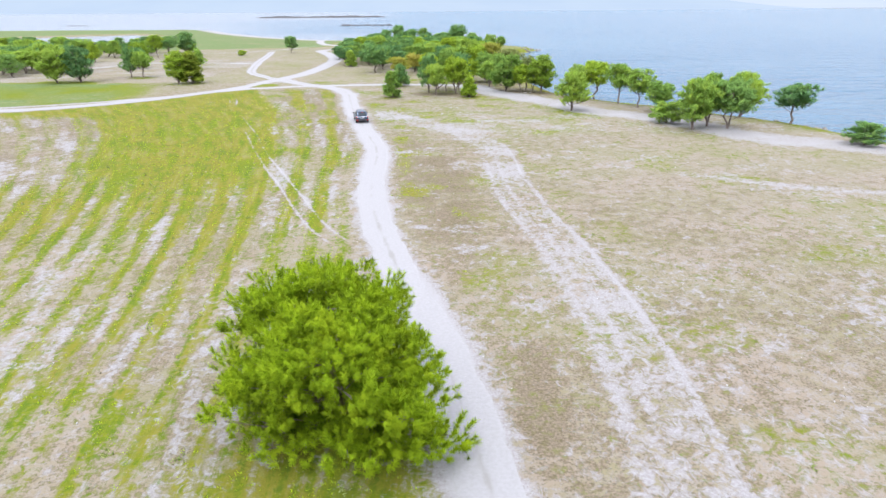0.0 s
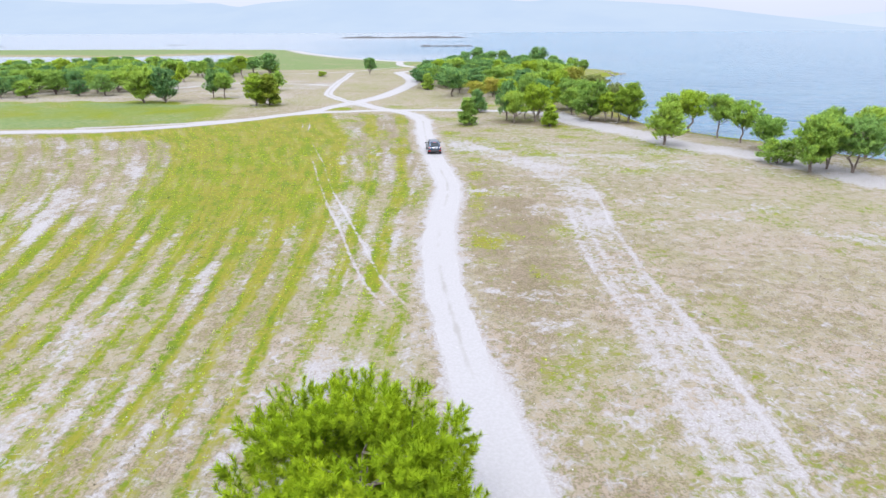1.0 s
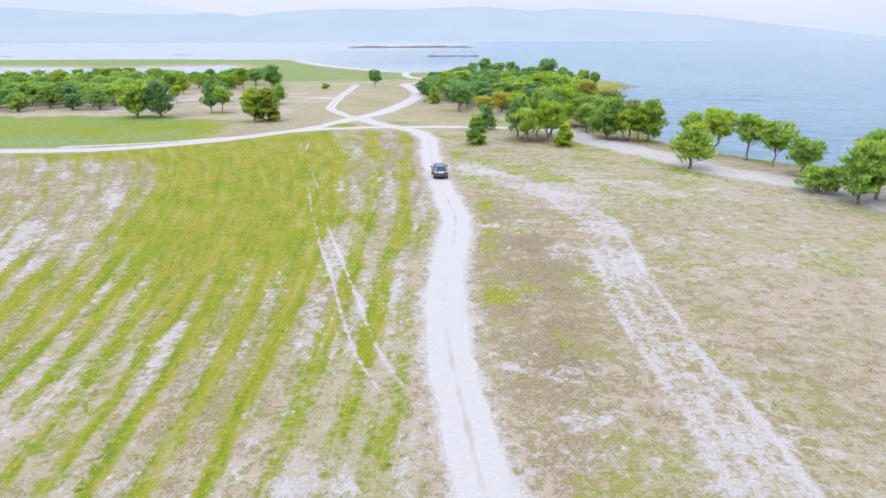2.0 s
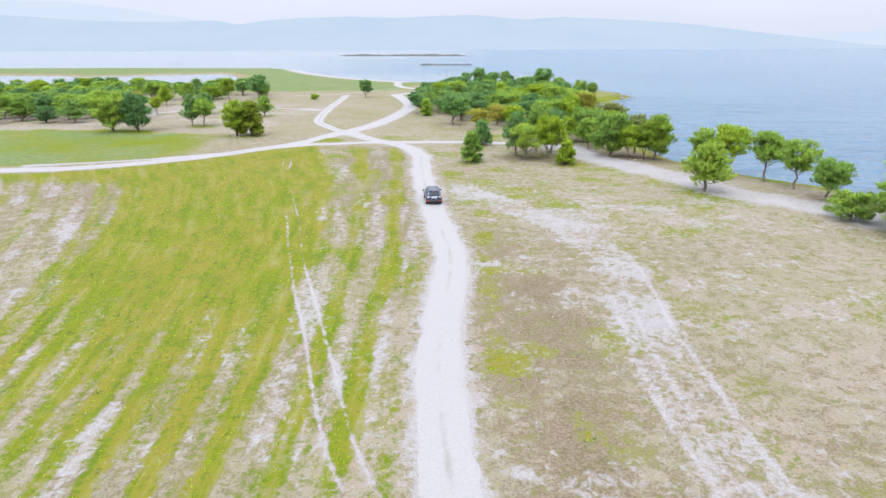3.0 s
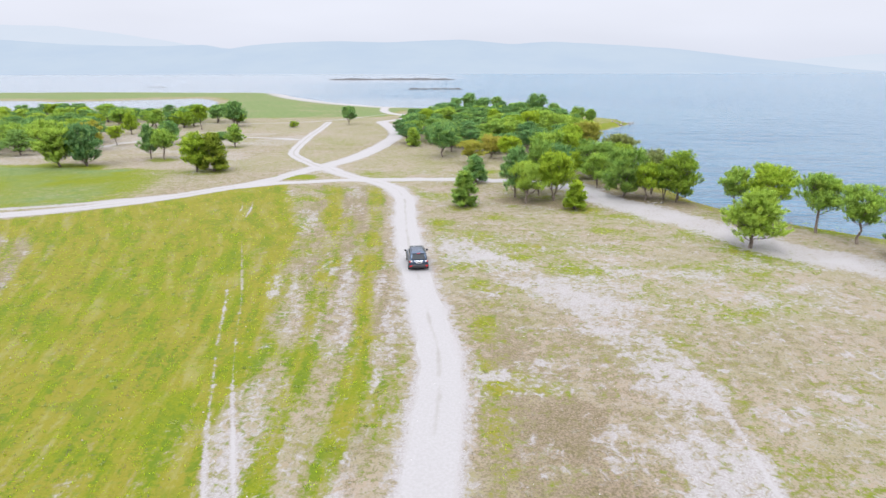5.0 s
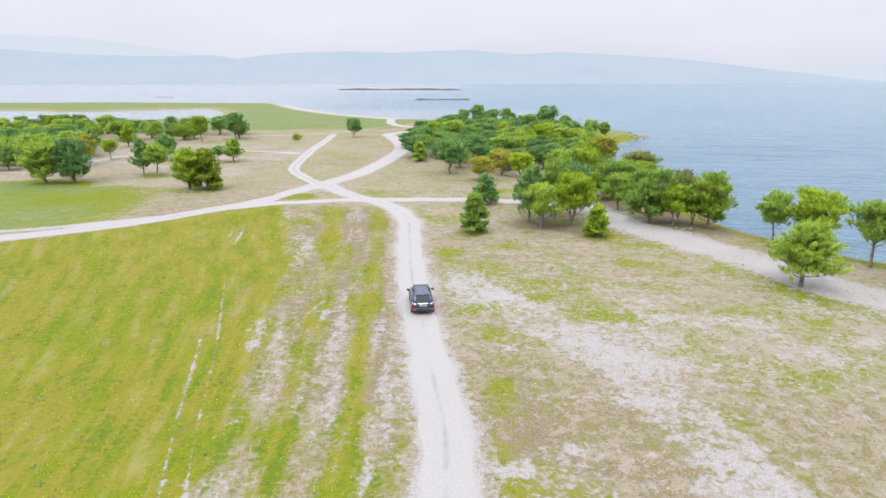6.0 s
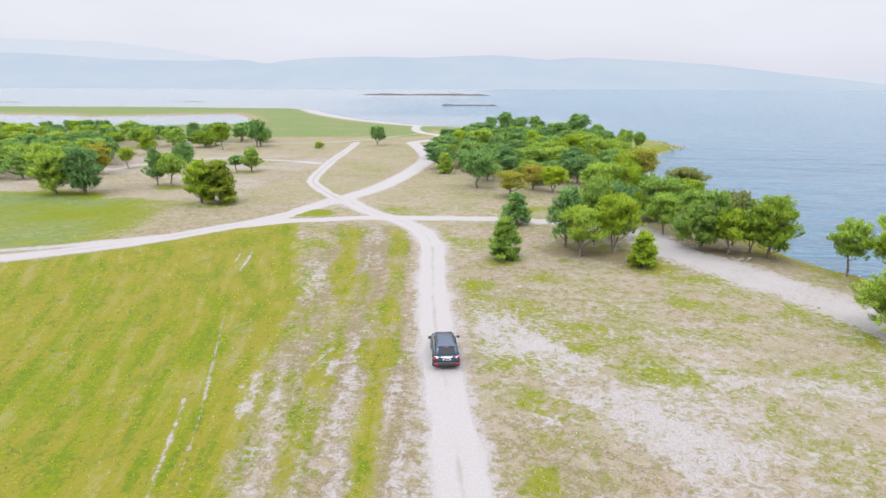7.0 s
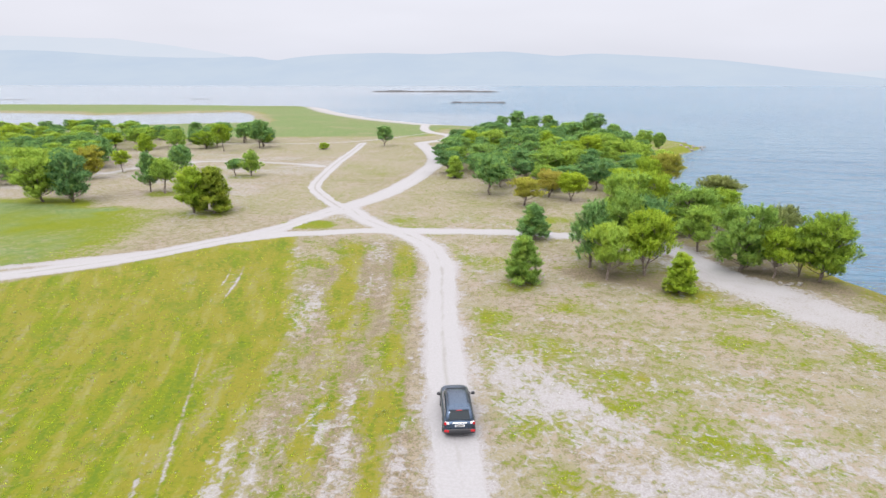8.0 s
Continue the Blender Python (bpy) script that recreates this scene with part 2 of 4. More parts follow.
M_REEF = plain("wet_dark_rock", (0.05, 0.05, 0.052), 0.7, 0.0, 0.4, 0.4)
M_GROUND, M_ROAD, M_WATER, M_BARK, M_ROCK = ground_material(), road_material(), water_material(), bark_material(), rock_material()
# the pale blue of distance haze is painted into the hills' glow
M_HILL = haze_material("hills_painted_haze", (0.615, 0.722, 0.83), (0.575, 0.69, 0.82), 1.0)
M_HILL_FAR = haze_material("far_hills_painted_haze", (0.72, 0.79, 0.875), (0.70, 0.78, 0.87), 1.0)
LEAF = {
    "bright": leaf_material("needles_bright_green", (0.185, 0.30, 0.004), (0.46, 0.61, 0.010), (0.48, 0.57, 0.008)),
    "green": leaf_material("needles_green", (0.145, 0.282, 0.048), (0.435, 0.62, 0.115), (0.52, 0.64, 0.075), 0.5),
    "dark": leaf_material("needles_blue_green", (0.080, 0.205, 0.072), (0.285, 0.490, 0.150), (0.40, 0.55, 0.09), 0.4),
    "olive": leaf_material("needles_olive_green", (0.13, 0.20, 0.024), (0.36, 0.45, 0.05), (0.44, 0.46, 0.04), 0.4),
    "yellow": leaf_material("needles_yellow_green", (0.180, 0.300, 0.026), (0.47, 0.63, 0.065), (0.52, 0.62, 0.045), 0.5),
    "autumn": leaf_material("leaves_turning_brown", (0.33, 0.345, 0.05), (0.54, 0.53, 0.08), (0.52, 0.41, 0.11)),
    "silver": leaf_material("leaves_pale_olive", (0.19, 0.26, 0.075), (0.34, 0.385, 0.14), (0.31, 0.33, 0.10)),
}


# ---- number noise, curves and mesh helpers ----
def lattice(x, y, seed):
    i, j = np.floor(x).astype(np.int64), np.floor(y).astype(np.int64)
    u, v = x - i, y - j
    u, v = u * u * (3 - 2 * u), v * v * (3 - 2 * v)

    def h(a, b):
        k = (a * 374761393 + b * 668265263 + seed * 974634533) & 0x7FFFFFFF
        k = ((k ^ (k >> 13)) * 1274126177) & 0x7FFFFFFF
        return ((k ^ (k >> 16)) & 0xFFFF) / 65535.0

    return (h(i, j) * (1 - u) + h(i + 1, j) * u) * (1 - v) + (h(i, j + 1) * (1 - u) + h(i + 1, j + 1) * u) * v


def fbm(x, y, size, seed, octaves=3):
    """Noise from 0 to 1 with features of about that size in metres."""
    total, amp, s = 0.0, 0.5, 1.0 / size
    for k in range(octaves):
        total = total + amp * lattice(x * s + 17.3 * k, y * s - 9.1 * k, seed + k)
        amp, s = amp * 0.5, s * 2.03
    return total / (1 - 0.5 ** octaves)


def smooth(v, lo, hi):
    t = np.clip((v - lo) / (hi - lo), 0, 1)
    return t * t * (3 - 2 * t)


def spline(points, step=0.6):
    """A smooth line through points, resampled at even steps."""
    p = np.array(points, float)
    p = np.vstack([2 * p[0] - p[1], p, 2 * p[-1] - p[-2]])
    res = []
    for a, b, c, d in zip(p[:-3], p[1:-2], p[2:-1], p[3:]):
        n = max(2, int(np.linalg.norm(c - b) / step))
        t = np.linspace(0, 1, n, endpoint=False)[:, None]
        res.append(0.5 * (2 * b + (c - a) * t + (2 * a - 5 * b + 4 * c - d) * t ** 2 + (3 * b - a - 3 * c + d) * t ** 3))
    return np.vstack(res + [p[-2][None]])


def line_distance(x, y, line):
    """Distance of many places from a polyline."""
    best = np.full(x.shape, 1e9)
    for (ax, ay), (bx, by) in zip(line[:-1], line[1:]):
        dx, dy = bx - ax, by - ay
        t = np.clip(((x - ax) * dx + (y - ay) * dy) / (dx * dx + dy * dy + 1e-9), 0, 1)
        best = np.minimum(best, (x - ax - t * dx) ** 2 + (y - ay - t * dy) ** 2)
    return np.sqrt(best)


def inside(x, y, poly):
    hit = np.zeros(x.shape, bool)
    for (ax, ay), (bx, by) in zip(poly, np.roll(poly, -1, axis=0)):
        cross = (ay > y) != (by > y)
        hit ^= cross & (x < (bx - ax) * (y - ay) / (by - ay + 1e-12) + ax)
    return hit


def shore(x, y, poly):
    """Signed distance to an outline: positive within."""
    d = line_distance(x, y, np.vstack([poly, poly[:1]]))
    return np.where(inside(x, y, poly), d, -d)


def mesh_of(name, verts, faces, material, smooth_faces=False, normals=None):
    me = bpy.data.meshes.new(name)
    faces = np.asarray(faces)
    verts = np.asarray(verts, np.float32)
    k = faces.shape[1]
    me.vertices.add(len(verts))
    me.vertices.foreach_set("co", verts.ravel())
    me.loops.add(faces.size)
    me.loops.foreach_set("vertex_index", faces.astype(np.int32).ravel())
    me.polygons.add(len(faces))
    me.polygons.foreach_set("loop_start", np.arange(0, faces.size, k, dtype=np.int32))
    me.polygons.foreach_set("use_smooth", np.full(len(faces), smooth_faces))
    me.update(calc_edges=True)
    if normals is not None:
        me.polygons.foreach_set("use_smooth", np.ones(len(me.polygons), bool))
        me.normals_split_custom_set_from_vertices(normals.tolist())
    if material:
        me.materials.append(material)
    return me


def grid_faces(rows, cols):
    i = np.arange(rows * cols).reshape(rows, cols)
    return np.stack([i[:-1, :-1], i[:-1, 1:], i[1:, 1:], i[1:, :-1]], -1).reshape(-1, 4)


def paint(me, name, rgb):
    a = me.attributes.new(name, "FLOAT_COLOR", "POINT")
    data = np.ones((len(me.vertices), 4), np.float32)
    data[:, :3] = rgb
    a.data.foreach_set("color", data.ravel())


def part(name, bm, material, parent=None, label="", smooth_faces=False):
    """Links a bmesh as one mesh object under a thing or under a part."""
    me = bpy.data.meshes.new(name)
    bm.to_mesh(me)
    bm.free()
    me.materials.append(material)
    if smooth_faces:
        me.polygons.foreach_set("use_smooth", np.ones(len(me.polygons), bool))
    ob = new(name, me)
    if parent:
        ob.parent = parent
    return tagged(ob, label)


def tube(path, radii, sides=7):
    """Vertices and triangles of a tapered, bent stem."""
    path = np.asarray(path, float)
    verts, faces = [], []
    for k, (p, r) in enumerate(zip(path, radii)):
        d = path[min(k + 1, len(path) - 1)] - path[max(k - 1, 0)]
        d = d / (np.linalg.norm(d) + 1e-9)
        a = np.cross(d, (0.31, 0.95, 0.05))
        a /= np.linalg.norm(a) + 1e-9
        b = np.cross(d, a)
        for s in range(sides):
            w = 2 * math.pi * s / sides
            verts.append(p + r * (math.cos(w) * a + math.sin(w) * b))
    for k in range(len(path) - 1):
        for s in range(sides):
            a, b = k * sides + s, k * sides + (s + 1) % sides
            faces += [(a, b, b + sides), (a, b + sides, a + sides)]
    return np.array(verts), np.array(faces)


def joined(pieces):
    verts, faces, n = [], [], 0
    for v, f in pieces:
        verts.append(v)
        faces.append(np.asarray(f) + n)
        n += len(v)
    return np.vstack(verts), np.vstack(faces)


# ---- land and sea ----
SEA = -1.0
COAST = np.array([(120, -400), (104, -60), (84, 10), (68, 52), (59.8, 74.4), (54.5, 88), (46, 98), (40.4, 105.2), (33, 112), (28.5, 118),
                  (25.8, 124), (24, 140), (22, 160), (21.5, 185), (22, 205), (23.5, 222.8), (33.4, 236), (41, 249), (44.5, 256), (43, 268), (36, 282),
                  (25.7, 295), (4.9, 312), (-20, 325), (-45.9, 335), (-60.9, 346.2), (-79.2, 364.1), (-101.5, 389.7), (-134.6, 439.4), (-170, 505),
                  (-200, 530), (-240, 528), (-300, 535), (-376, 538), (-453, 520), (-700, 540), (-1500, 700), (-1500, -400)], float)
LAGOON = np.array([(-700, 330), (-266, 318), (-226, 303), (-199, 310), (-165, 330), (-141, 340), (-149, 358), (-160, 376), (-174, 402), (-189, 425), (-207, 444),
                   (-232, 428), (-253, 408), (-280, 397), (-318, 418), (-358, 412), (-700, 440)], float)
MAIN_ROAD = spline([(13, -24), (8.4, -9), (5.2, 2), (2.6, 14.3), (0.9, 24), (-1.9, 34.7), (-4.2, 45.2), (-5.3, 54), (-6.0, 68.6), (-7.6, 77), (-9.6, 86), (-11.2, 93),
                    (-12.7, 100.6), (-14.4, 110.7), (-15.8, 119), (-18.6, 127), (-22.7, 132.5), (-26.4, 135.8), (-31.0, 141.0), (-34.5, 146.5)])
WEST_ROAD = spline([(-140, 93), (-100, 98), (-74, 102.6), (-66.5, 105), (-60, 109), (-53.7, 114.2), (-49.5, 118.8), (-46, 123.8), (-41.0, 131), (-38.8, 138.5), (-36.8, 145)])
WEST_SIDE = spline([(-76, 106), (-66, 109.8), (-60, 113), (-55, 116), (-51, 118.8)])
UP_ROAD = spline([(-35.5, 146), (-38.5, 150), (-43.8, 158), (-47.8, 166), (-51.0, 180), (-55.0, 202), (-58.5, 226), (-62.0, 247)])
NORTH_ROAD = spline([(-36.8, 144.5), (-34.8, 151), (-32.5, 159.5), (-31.2, 172), (-30.6, 186), (-31.0, 205), (-36, 226), (-40.5, 240), (-43, 250), (-37.3, 262), (-38.6, 278.6), (-46.9, 289.9), (-53, 306), (-57, 330)])
CROSS_ROAD = spline([(-42.3, 126.5), (-38, 129.8), (-34, 131.3), (-28.5, 133.5), (-22, 134.3), (-14.6, 135.1), (-7.9, 135.5), (2, 134), (9, 131), (14, 121)])
FAINT = spline([(9.4, 5), (9.6, 14), (9.9, 18), (10.3, 23), (10.3, 30), (9.7, 38), (8.8, 44), (8.2, 50), (7.9, 57), (8.0, 64), (7.6, 71), (5.6, 77.5), (1.5, 84), (-2.5, 90), (-6.5, 95)])
SHORE_PATH = spline([(9, 131), (12, 123.5), (16, 116), (20.5, 109), (26, 99), (30.5, 93.5), (36, 88), (43, 75), (54, 66.5), (75, 40)])
SIDE_PATH = spline([(26, 57), (33.5, 53), (41, 50), (60, 44)])
UPPER_PATH = spline([(-55.9, 192.1), (-64.4, 195.8), (-83.3, 197.5), (-94.2, 190), (-99, 174)])
TOP_PATH = spline([(-46.9, 289.9), (-54, 274), (-62, 256), (-70, 248), (-84, 241), (-120, 236)])


def relief(x, y):
    """Height of the land without shores."""
    return 0.10 * (fbm(x, y, 14, 5, 2) - 0.5) + 0.05 * (fbm(x, y, 3.0, 9, 2) - 0.5)


def land_height(x, y):
    d = np.minimum(shore(x, y, COAST) + 2.5 * (fbm(x, y, 9, 21) - 0.5), -shore(x, y, LAGOON) + 4 * (fbm(x, y, 20, 22) - 0.5))
    return np.where(d > 0, SEA + 1.0 * (1 - np.exp(-np.maximum(d, 0) / 1.6)), SEA + np.maximum(d * 0.12, -3.0)) + relief(x, y) * smooth(d, 0, 4), d


# patches of the ground: (x, y, half length along the furrows, half width)
BARE_FIELD = [(-18.3, 88.0, 4.5, 0.8), (-13.2, 74.0, 4.0, 0.7), (-15.2, 74.0, 3.0, 0.6), (-10.6, 78, 4.0, 0.7), (-21.9, 83.0, 4.0, 0.8), (-38.6, 116, 5, 0.9), (-35.4, 110, 6, 0.7), (-50, 91.3, 3, 1.6),
              (-43.8, 79, 5, 1.3), (-46.8, 76, 6, 1.4), (-18.0, 50, 4, 1.0), (-9.4, 58, 3, 0.8), (-8.5, 52, 4, 0.8), (-42.3, 54, 5, 1.3), (-46.4, 63, 6, 1.5), (-30, 50, 1.6, 0.8), (-20.4, 41, 4, 0.8),
              (-8.6, 31, 3, 1.5), (-23.8, 33, 3, 0.8), (-12.8, 85, 4, 0.6)]
GREEN_FIELD = [(-24.0, 109.2, 4.5, 1.8), (-20.4, 104, 4.5, 2.0), (-16.8, 99, 4, 1.5), (-15.8, 90.5, 5, 1.2), (-13.4, 80, 4, 0.8), (-9.6, 78.5, 1.8, 0.8), (-8.6, 44, 3, 0.8), (-7.0, 60, 3.5, 0.7)]
GREEN_EAST = [(-3.0, 109.5, 2.4, 2.8), (10.7, 103.2, 1.6, 3.2), (12.6, 100.6, 1.2, 2.6), (-0.2, 92.4, 1.0, 1.3), (-4.2, 84.6, 2.2, 1.0), (3.2, 88.7, 1.3, 2.0), (5.6, 88.4, 1.2, 1.6), (-1.3, 121.8, 2.2, 3.6),
              (-9.2, 107.1, 2.6, 1.4), (14.2, 40.9, 2.6, 1.5), (2.8, 31.6, 1.8, 1.0), (-2.4, 60, 4.0, 0.9), (-3.3, 76, 4.0, 1.2), (12.4, 57.2, 2.0, 1.4), (-0.9, 51, 2.0, 1.3), (-10.3, 111.8, 2.5, 1.5)]
BROWN_EAST = [(1.2, 63, 3.0, 2.6), (2.6, 56.7, 2.6, 2.0), (-0.3, 51.4, 2.5, 1.4), (2.6, 45, 4.0, 2.0), (3.1, 53, 1.6, 1.6), (5.3, 20.2, 4.0, 1.2)]
BEACH = spline([(-56, 342), (-79, 364), (-101, 390), (-134, 439), (-168, 502)], 4)
WASH = spline([(-9.5, 99.5), (-6, 96), (-3.0, 92.5), (0.2, 88.5), (3.2, 84.3), (5.8, 78)])


def patches(x, y, rows, wild):
    """Soft irregular patches, drawn out along the furrows; wild roughens their outline."""
    total = np.zeros(np.shape(x))
    for cx, cy, along, across in rows:
        slant = 0.012 * (cx + 1.33)
        u, v = (y - cy) / along, (x - cx - slant * (y - cy)) / across
        total = np.maximum(total, smooth(1.25 - np.sqrt(u * u + v * v) + wild, 0, 0.7))
    return total


def cover_of(x, y, d):
    """How sandy, green and brown the ground is at each place."""
    n3, n8, n20 = fbm(x, y, 3, 31), fbm(x, y, 8, 41), fbm(x, y, 22, 51)
    sand, green, brown = 0.10 + 0.25 * (n8 - 0.5), 0.05 + 0.55 * (n8 - 0.45) + 0.3 * (n3 - 0.5), 0.34 + 1.0 * (n20 - 0.5) + 0.4 * (n3 - 0.5)
    main = line_distance(x, y, MAIN_ROAD)
    west = line_distance(x, y, WEST_ROAD)
    # the striped field west of the main track
    road_x = np.interp(y, MAIN_ROAD[:, 1], MAIN_ROAD[:, 0])
    west_y = np.interp(x, WEST_ROAD[:, 0], WEST_ROAD[:, 1])
    field = smooth(road_x - x, 1.5, 3.5) * smooth(west_y - y, 1.5, 5.0) * smooth(132 - y, 0, 6)
    s = (x + 1.33) * np.exp(-0.012 * y)
    # the drill rows lie at uneven distances
    count = np.interp(-s + 0.24 * (fbm(x, y, 10, 61) - 0.5), [-3, 0, 1.5, 2.9, 4.45, 5.9, 7.8, 9.4, 11.0, 12.2, 13.6, 15.1, 16.3, 17.5, 50], [-2, 0, 1, 2, 3, 4, 5, 6, 7, 8, 9, 10, 11, 12, 34])
    rows = 0.5 + 0.5 * np.cos(2 * np.pi * count)
    rows = smooth(rows, 0.46, 0.92)
    bare = 0.5 - 0.5 * np.cos(2 * np.pi * count)
    wild = 1.1 * (n3 - 0.5) + 0.5 * (fbm(x, y, 1.3, 35, 2) - 0.5)
    west_dry = smooth(-s + 1.6 * (n8 - 0.5), 15.6, 17.8) * smooth(100 - y + 8 * (n8 - 0.5), 0, 8) * smooth(y, 44, 58)
    lush = smooth(-s + 1.6 * (n8 - 0.5) + 0.8 * (n3 - 0.5), 6.9, 8.6) * smooth(y + 14 * (n8 - 0.5) + 7 * rows, 44, 60) * (1 - west_dry)
    streaks = lattice(s * 2.2, y / 9, 63)
    g_field = 0.12 + 0.92 * rows * (0.55 + 0.45 * smooth(n8, 0.3, 0.6)) * (0.62 + 0.38 * smooth(y, 18, 34)) * (1 - 0.45 * west_dry) + 0.35 * (n3 - 0.5) + 0.25 * (streaks - 0.5)
    g_field = g_field + 0.75 * lush + (1 - west_dry) * (0.40 * smooth(fbm(x, y, 7, 81), 0.54, 0.68) + 0.12 * smooth(y, 50, 80) + 0.14 * smooth(y, 22, 46))
    s_field = 0.04 + 0.62 * bare * smooth(fbm(x, y * 0.45, 4, 91), 0.36, 0.62) - 0.7 * lush
    s_field = s_field + 0.09 * smooth(44 - y, 0, 26) - 0.05 + 0.36 * west_dry * smooth(lattice(s * 0.9 + 3, y / 6, 67), 0.5, 0.8)
    bare_side = smooth(s + 7.6 + 1.5 * (n8 - 0.5), 0, 1.6) * smooth(y, 66, 84)
    g_field = g_field - bare_side * (0.30 + 0.3 * (n3 - 0.5)) + 0.55 * bare_side * smooth(fbm(x, y, 6, 95), 0.56, 0.70)
    s_field = s_field + bare_side * (-0.12 + 0.20 * bare) + (0.32 - 0.15 * rows) * smooth(fbm(x, y * 0.5, 3.2, 93), 0.48, 0.62) * smooth(70 - y - 0.5 * lush, 0, 16) * smooth(y, 34, 44)
    bare_spot, green_spot = patches(x, y, BARE_FIELD, wild), patches(x, y, GREEN_FIELD, wild)
    s_field, g_field = s_field + 0.60 * bare_spot - 0.4 * green_spot, g_field - 0.35 * bare_spot + 0.55 * green_spot
    b_field = 0.56 + 0.25 * bare_side + 0.25 * smooth(y, 55, 80) + 0.9 * (n8 - 0.5) + lush * 1.1 * (streaks - 0.5)
    sand, green, brown = sand + (s_field - sand) * field, green + (g_field - green) * field, brown + (b_field - brown) * field
    # dry ground to the east: pale scoured patches and a worn double track
    east = smooth(x - road_x, 1.5, 4.0) * smooth(150 - y, 0, 8)
    sand = sand + east * (0.42 * smooth(fbm(x * 0.6, y, 2.6, 101), 0.45, 0.72) * smooth(fbm(x, y, 13, 111), 0.35, 0.6) + 0.16 * smooth(75 - y, 0, 50))
    green = green + east * (0.34 * smooth(fbm(x, y, 5, 121), 0.5, 0.72) + 0.14 * smooth(16 - np.abs(x - 2), 0, 14) * smooth(y, 30, 90) - 0.02)
    brown = brown + east * (0.10 + 0.35 * smooth(8.5 - (x - road_x), 0, 4) * smooth(y, 28, 40) * smooth(86 - y, 0, 14))
    wash = smooth(15 - np.hypot((x - 12) / 1.1, (y - 79) / 0.8), 0, 10) * east
    sand, green = sand + 0.12 * wash, green - 0.05 * wash
    sand = sand + 0.12 * east * smooth(20 - np.hypot((x - 3) / 1.2, y - 92), 0, 12)
    fringe = smooth(5.5 - (x - road_x), 0, 3) * east * smooth(y, 40, 60)
    green = green + 0.55 * fringe * smooth(fbm(x, y, 5, 125), 0.48, 0.62)
    lumps = east * smooth(fbm(x * 0.7, y, 2.2, 127), 0.56, 0.66) * smooth(11 - (x - road_x), 0, 5) * smooth(y, 30, 40)
    sand = sand + 0.6 * lumps * (1 - 0.6 * smooth(y, 66, 78))
    green = green + 0.75 * east * smooth(fbm(x, y, 4, 129), 0.44, 0.62) * smooth(10 - (x - road_x), 0, 4) * smooth(80 - y, 0, 20) * (0.35 + 0.65 * smooth(y, 36, 48))
    mottle = east * smooth(y, 74, 84) * smooth(30 - x, 0, 8)
    green = green + 0.30 * mottle * smooth(fbm(x, y * 1.6, 5, 133), 0.50, 0.63)
    sand = sand + 0.22 * mottle * smooth(fbm(x, y * 1.8, 4, 135), 0.48, 0.62)
    g_spot, b_spot = patches(x, y, GREEN_EAST, wild), patches(x, y, BROWN_EAST, wild)
    green, brown, sand = green + 0.26 * g_spot * east - 0.2 * b_spot, brown + 0.9 * b_spot, sand - 0.25 * g_spot - 0.35 * b_spot
    sand = sand + 0.24 * smooth(3.6 - line_distance(x, y, WASH) + 3.0 * (n3 - 0.5), 0, 2.6) * east * smooth(fbm(x, y * 1.4, 2.4, 137), 0.3, 0.6)
    faint = line_distance(x, y, FAINT)
    sand = sand + smooth(2.9 - faint, 0.0, 1.6) * (0.16 + 0.36 * n3) + 0.10 * smooth(0.55 - np.abs(faint - 1.5), 0, 0.4)
    off = x - np.interp(y, FAINT[:, 1], FAINT[:, 0])
    rut = smooth(0.5 - np.abs(off - 1.9), 0, 0.35) * smooth(y, 8, 20) * smooth(78 - y, 0, 6)
    sand = sand + 0.12 * rut
    green = green + 0.22 * smooth(0.7 - np.abs(off - 2.9), 0, 0.5) * smooth(fbm(x, y, 6, 123), 0.4, 0.6) * smooth(y, 8, 20) * smooth(78 - y, 0, 6)
    sand = sand + smooth(5.5 - np.hypot(x - 4, (y - 82) * 1.6), 0, 4) * 0.12
    # worn margins of the tracks
    sand = sand + smooth(2.9 + 1.6 * (n3 - 0.5) - main, 0.0, 1.9) * 0.75
    sand = sand + smooth(1.75 + 0.8 * (n3 - 0.5) - main, 0.0, 0.7) * 0.9
    for line, w in ((WEST_ROAD, 2.4), (NORTH_ROAD, 2.8), (CROSS_ROAD, 2.0), (UP_ROAD, 1.7), (WEST_SIDE, 1.6)):
        sand = sand + smooth(w + 0.8 * (n3 - 0.5) - line_distance(x, y, line), 0.0, 1.2) * 0.9 + smooth(w - 0.3 + 0.5 * (n3 - 0.5) - line_distance(x, y, line), 0.0, 0.8) * 0.8
    sand = sand + smooth(4.6 + 1.8 * (n3 - 0.5) - line_distance(x, y, SHORE_PATH), 0.0, 2.6) * 1.05 + smooth(1.5 - line_distance(x, y, SIDE_PATH), 0.0, 1.3) * 0.55
    sand = sand + smooth(1.7 - line_distance(x, y, UPPER_PATH), 0.0, 0.9) * 1.1 + smooth(1.5 - line_distance(x, y, TOP_PATH), 0.0, 0.9) * 1.0
    sand = sand + smooth(7 - np.hypot(x + 37, (y - 143) * 0.9), 0, 5) * 0.5 - 1.2 * smooth(3.2 - np.hypot((x + 37.5) / 1.5, y - 135.6), 0, 1.4)
    green = green + 1.0 * smooth(3.4 - np.hypot((x + 37.5) / 1.5, y - 135.6), 0, 1.6)
    # meadow beyond the west road, sandy floor before the wood
    meadow = smooth(y - west_y, 2, 5) * smooth(-x, 52, 62) * smooth(148 - y + 16 * (n8 - 0.5), 0, 9) * (1 - smooth(x + 0.6 * (y - 120) + 22 * (n8 - 0.5) + 8 * (n3 - 0.5), -60, -44))
    green = green + meadow * (0.95 + 0.5 * (n8 - 0.5))
